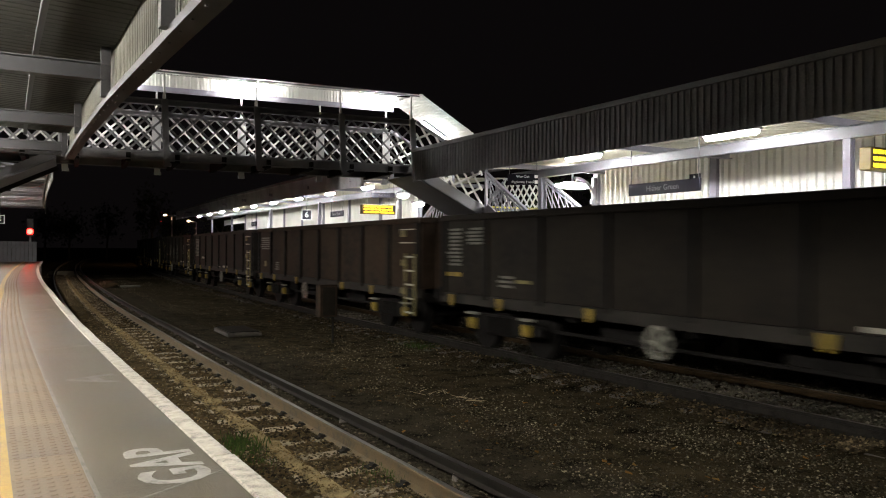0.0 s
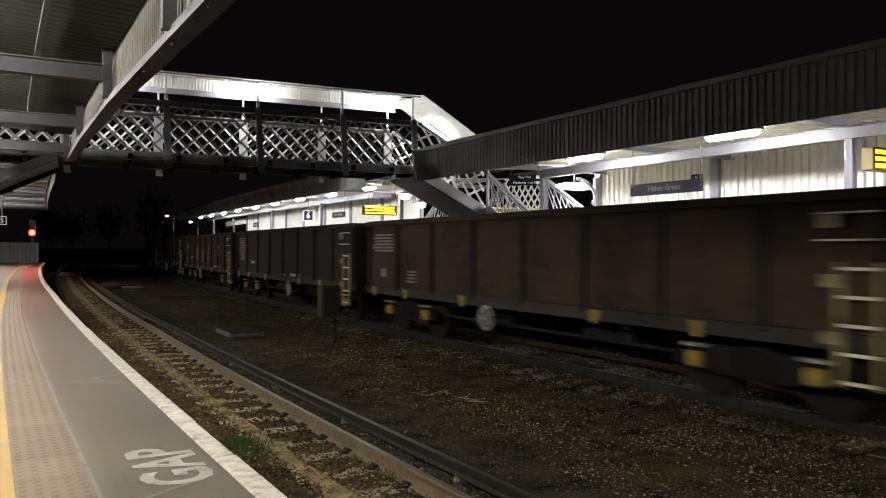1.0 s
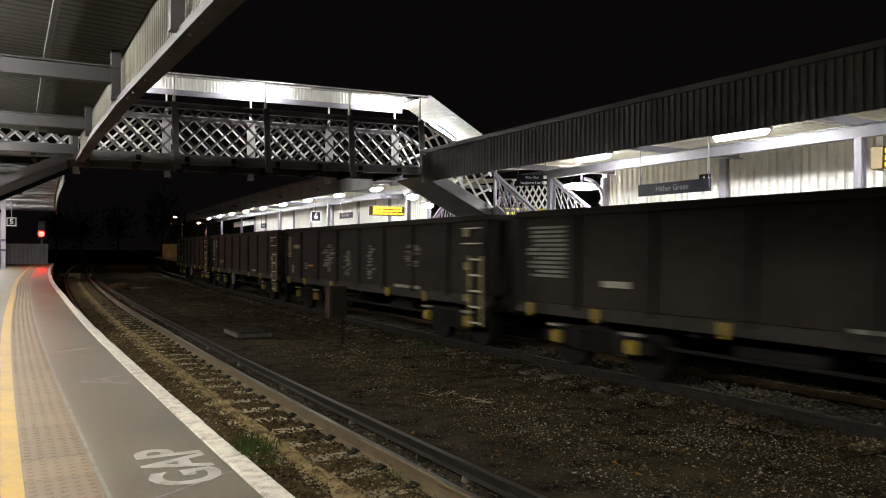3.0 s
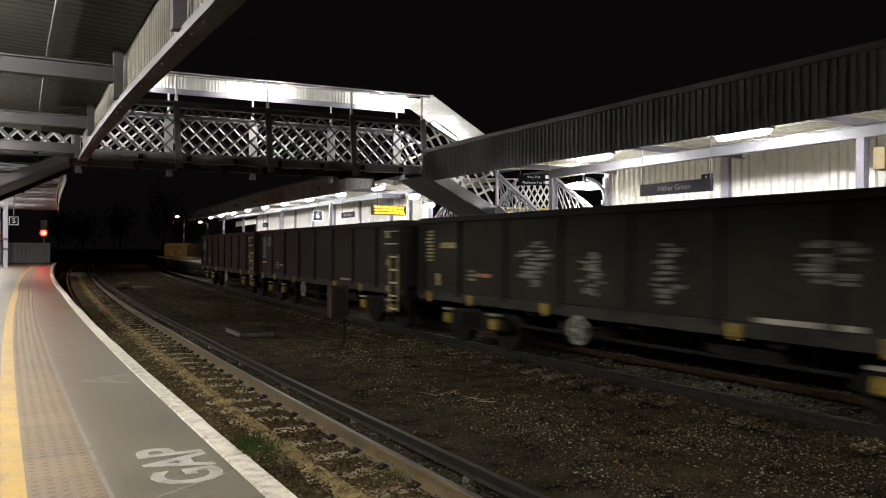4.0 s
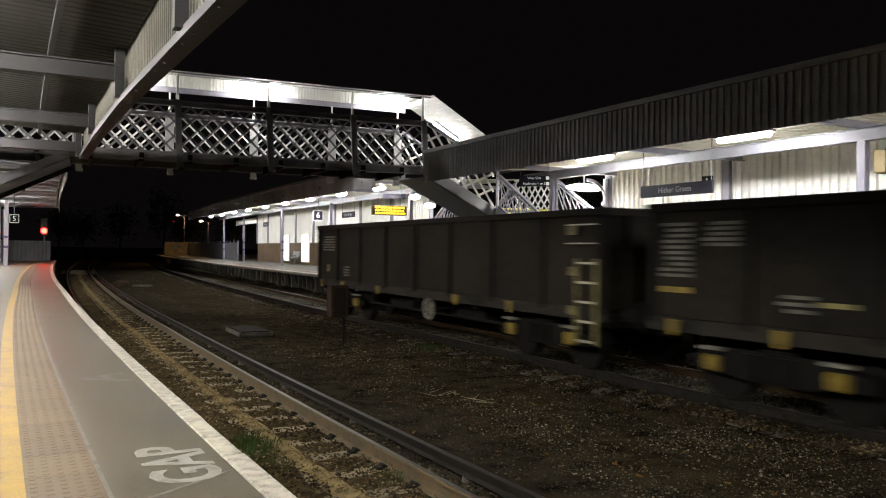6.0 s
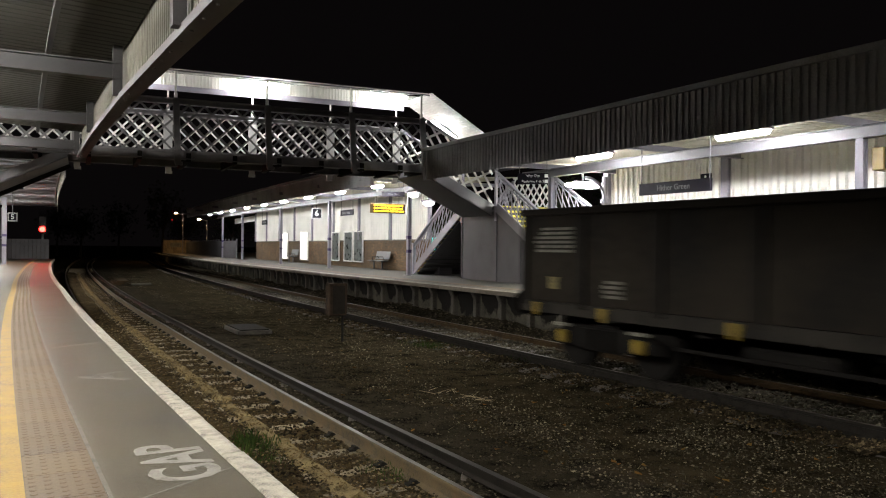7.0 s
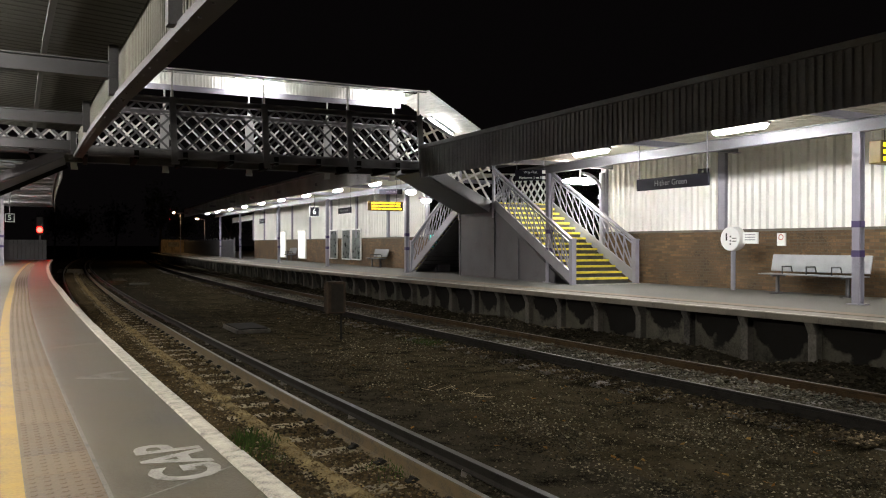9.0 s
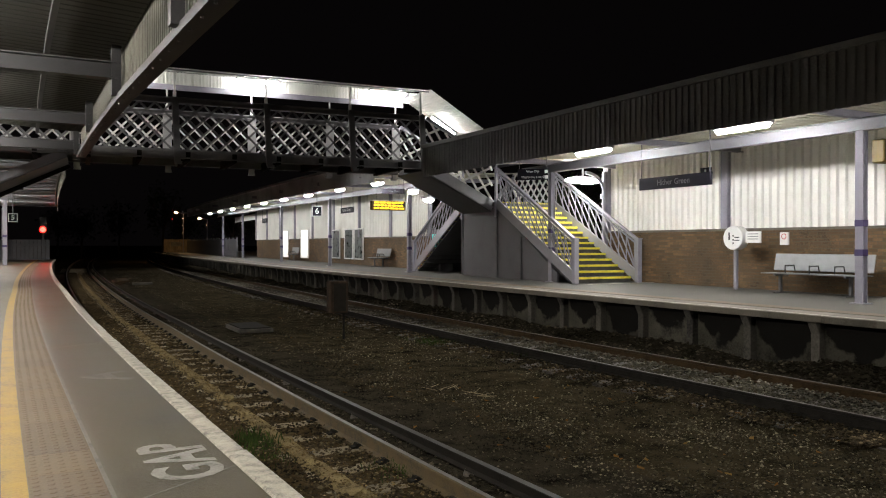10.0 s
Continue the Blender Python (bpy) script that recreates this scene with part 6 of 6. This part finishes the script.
    # bogies
    for yb in (-h + 1.93, h - 1.93):
        bm = bmesh.new()
        box(bm, -SIDE + 0.3, SIDE - 0.3, -0.22, 0.22, 0.55, 0.76)
        bo = part("bogie", bm, M_WAGON_FRAME, ob, "black cast bogie")
        bo.location = (0, yb, 0)
        for x in (-SIDE + 0.2, SIDE - 0.3):
            part("side_frame", side_frame(x), M_WAGON_FRAME, bo)
            for k in (-0.25, 0, 0.25):
                bm = bmesh.new()
                tube(bm, (x - 0.03, k, 0.4), (x - 0.03, k, 0.7), 0.07, 10)
                part("spring", bm, M_WAGON_FRAME, bo)
        for y in (-0.9, 0.9):
            for x in (-SIDE + 0.10, SIDE - 0.24):
                bm = bmesh.new()
                box(bm, x, x + 0.14, y - 0.1, y + 0.1, 0.41, 0.62)
                soften(bm, 0.03)
                part("axlebox", bm, M_SAFETY, bo, "grimy yellow axlebox")
                bm = bmesh.new()
                box(bm, x, x + 0.12, y - 0.16, y + 0.16, 0.69, 0.73)
                part("spring_cap", bm, M_OFFWHITE, bo)
    for yb in (-h + 1.93, h - 1.93):
        for y in (-0.9, 0.9):
            w = new("wheelset", WHEELSET)
            w.parent = ob
            w.location = (0, yb + y, 0.46)
            wheels.append(w)
    return ob


def side_frame(x):
    """One cast side frame: an arched profile, thick."""
    bm = bmesh.new()
    low = [(-1.3, 0.42), (-0.62, 0.4), (-0.45, 0.34), (0.45, 0.34), (0.62, 0.4), (1.3, 0.42), (1.3, 0.58), (0.7, 0.72), (-0.7, 0.72), (-1.3, 0.58)]
    e = [[bm.verts.new((q, y, z)) for y, z in low] for q in (x, x + 0.1)]
    for i in range(10):
        bm.faces.new((e[0][i], e[0][(i + 1) % 10], e[1][(i + 1) % 10], e[1][i]))
    bm.faces.new(e[0])
    bm.faces.new(e[1][::-1])
    soften(bm, 0.015)
    return bm


def wheel_mesh():
    bm = bmesh.new()
    for x, e in ((-0.75, -1), (0.75, 1)):
        tube(bm, (x - 0.065, 0, 0), (x + 0.065, 0, 0), 0.46, 28)
        tube(bm, (x - e * 0.065, 0, 0), (x - e * 0.095, 0, 0), 0.487, 28)
        for k in range(5):
            a = 1.2566 * k
            tube(bm, (x + e * 0.06, 0.27 * math.cos(a), 0.27 * math.sin(a)), (x + e * 0.07, 0.27 * math.cos(a), 0.27 * math.sin(a)), 0.06, 8)
    tube(bm, (-1.0, 0, 0), (1.0, 0, 0), 0.08, 10)
    return mesh("wheelset", bm, M_WAGON_FRAME)


def rear_at(t):
    """Where the rear end of the last wagon is, along the line."""
    return 87.40 - 10.70 * t + 0.0769 * t * t - 0.0141 * t ** 3 + 0.45 * max(0.0, t - 6.6) ** 2


WHEELSET = wheel_mesh()
wheels, wagons = [], []
h2 = LEN / 2
MARKS = [
    [(h2 - 1.4, h2 - 0.3, 1.9, 2.35, M_SCRAWL, "bars"), (h2 - 1.0, h2 - 0.8, 1.3, 1.5, M_LADDER, "patch"), (h2 - 2.6, h2 - 2.1, 1.2, 1.5, M_SCRAWL, "bars")],
    [(h2 - 0.75, h2 - 0.2, 1.62, 2.4, M_SCRAWL, "bars"), (h2 - 1.55, h2 - 0.95, 2.05, 2.4, M_SCRAWL, "bars"), (h2 - 0.75, h2 - 0.2, 1.42, 1.5, M_SAFETY, "patch"), (h2 - 2.6, h2 - 2.1, 1.25, 1.5, M_SCRAWL, "bars"), (h2 - 3.1, h2 - 2.65, 1.36, 1.42, M_LADDER, "patch"), (-3.4, -2.4, 1.1, 1.16, M_OFFWHITE, "patch")],
    [(h2 - 0.55, h2 - 0.2, 1.7, 2.4, M_LADDER, "bars"), (h2 - 1.5, h2 - 0.9, 2.0, 2.12, M_LADDER, "patch"), (h2 - 0.85, h2 - 0.7, 1.2, 1.45, M_LADDER, "patch"), (h2 - 2.3, h2 - 2.0, 1.33, 1.58, M_SCRAWL, "bars"), (h2 - 2.85, h2 - 2.35, 1.43, 1.5, M_RUST_MARK, "patch"),
     (h2 - 4.9, h2 - 3.75, 1.3, 2.15, M_SCRAWL, "scrawl"), (h2 - 6.2, h2 - 5.5, 1.25, 1.95, M_SCRAWL, "scrawl"), (h2 - 7.9, h2 - 7.2, 1.2, 2.1, M_SCRAWL, "scrawl"), (h2 - 10.6, h2 - 9.6, 1.6, 2.1, M_SCRAWL, "scrawl"), (h2 - 10.4, h2 - 9.0, 1.08, 1.15, M_OFFWHITE, "patch")],
    [(h2 - 1.4, h2 - 0.3, 1.5, 2.4, M_SCRAWL, "bars"), (h2 - 2.9, h2 - 2.3, 1.4, 1.5, M_OFFWHITE, "patch"), (-1.9, -0.9, 1.06, 1.16, M_OFFWHITE, "patch"), (-0.3, 0.3, 1.06, 1.12, M_OFFWHITE, "patch")],
]
PAINTS = [(M_WAGON_GREY, 0), (M_WAGON_GREY, 1), (M_WAGON_GREY, 2), (M_WAGON_GREY, 3), (M_WAGON_BROWN, 0), (M_WAGON_GREY, 1), (M_WAGON_GREY, 3)]


def build_train():
    for i, (paint, k) in enumerate(PAINTS):
        w = build_wagon(paint, MARKS[k], i, k == 3, LEN / 2 - (7.6, 5.8, 5.65, 7.7, 5.65, 6.2, 5.65)[i])
        tagged(w, "rust-brown grimy bogie box wagon running on the far track" if paint is M_WAGON_BROWN else "sooty dark grey bogie box wagon running on the far track")
        wagons.append(w)


def motions():
    """The train runs through; every wheelset turns with it."""
    times = [i * 0.5 for i in range(21)]
    for i, w in enumerate(wagons):
        rows = []
        for t in times:
            rows.append((t, put(rear_at(t) - LEN / 2 - PITCH * i, FAR_TRACK, RAIL)))
        walk(w, rows)
    fine = [k / 30 for k in range(301)]
    for w in wheels:
        p = w.location.copy()
        walk(w, [(t, Matrix.Translation(p) @ Matrix.Rotation((rear_at(t) - rear_at(0)) / 0.46, 4, "X")) for t in fine])


build_ground()
build_ballast()
build_track(NEAR_TRACK, M_SLEEPER, "near track", (M_RAIL_TAN, M_RAIL_TAN), 0.0)
build_track(FAR_TRACK, M_SLEEPER_D, "far track", (M_RAIL_DARK, M_RUST), 0.045)
build_conductor(3.75, -30, 120, "dark conductor rail on pale insulators beside the near track")
build_bridge()
build_stairs()
build_building()
build_far_platform_things()
build_near_platform_things()
build_lineside()
build_background()
build_train()
build_canopy_5()
build_platform_5()
build_platform_6()
motions()
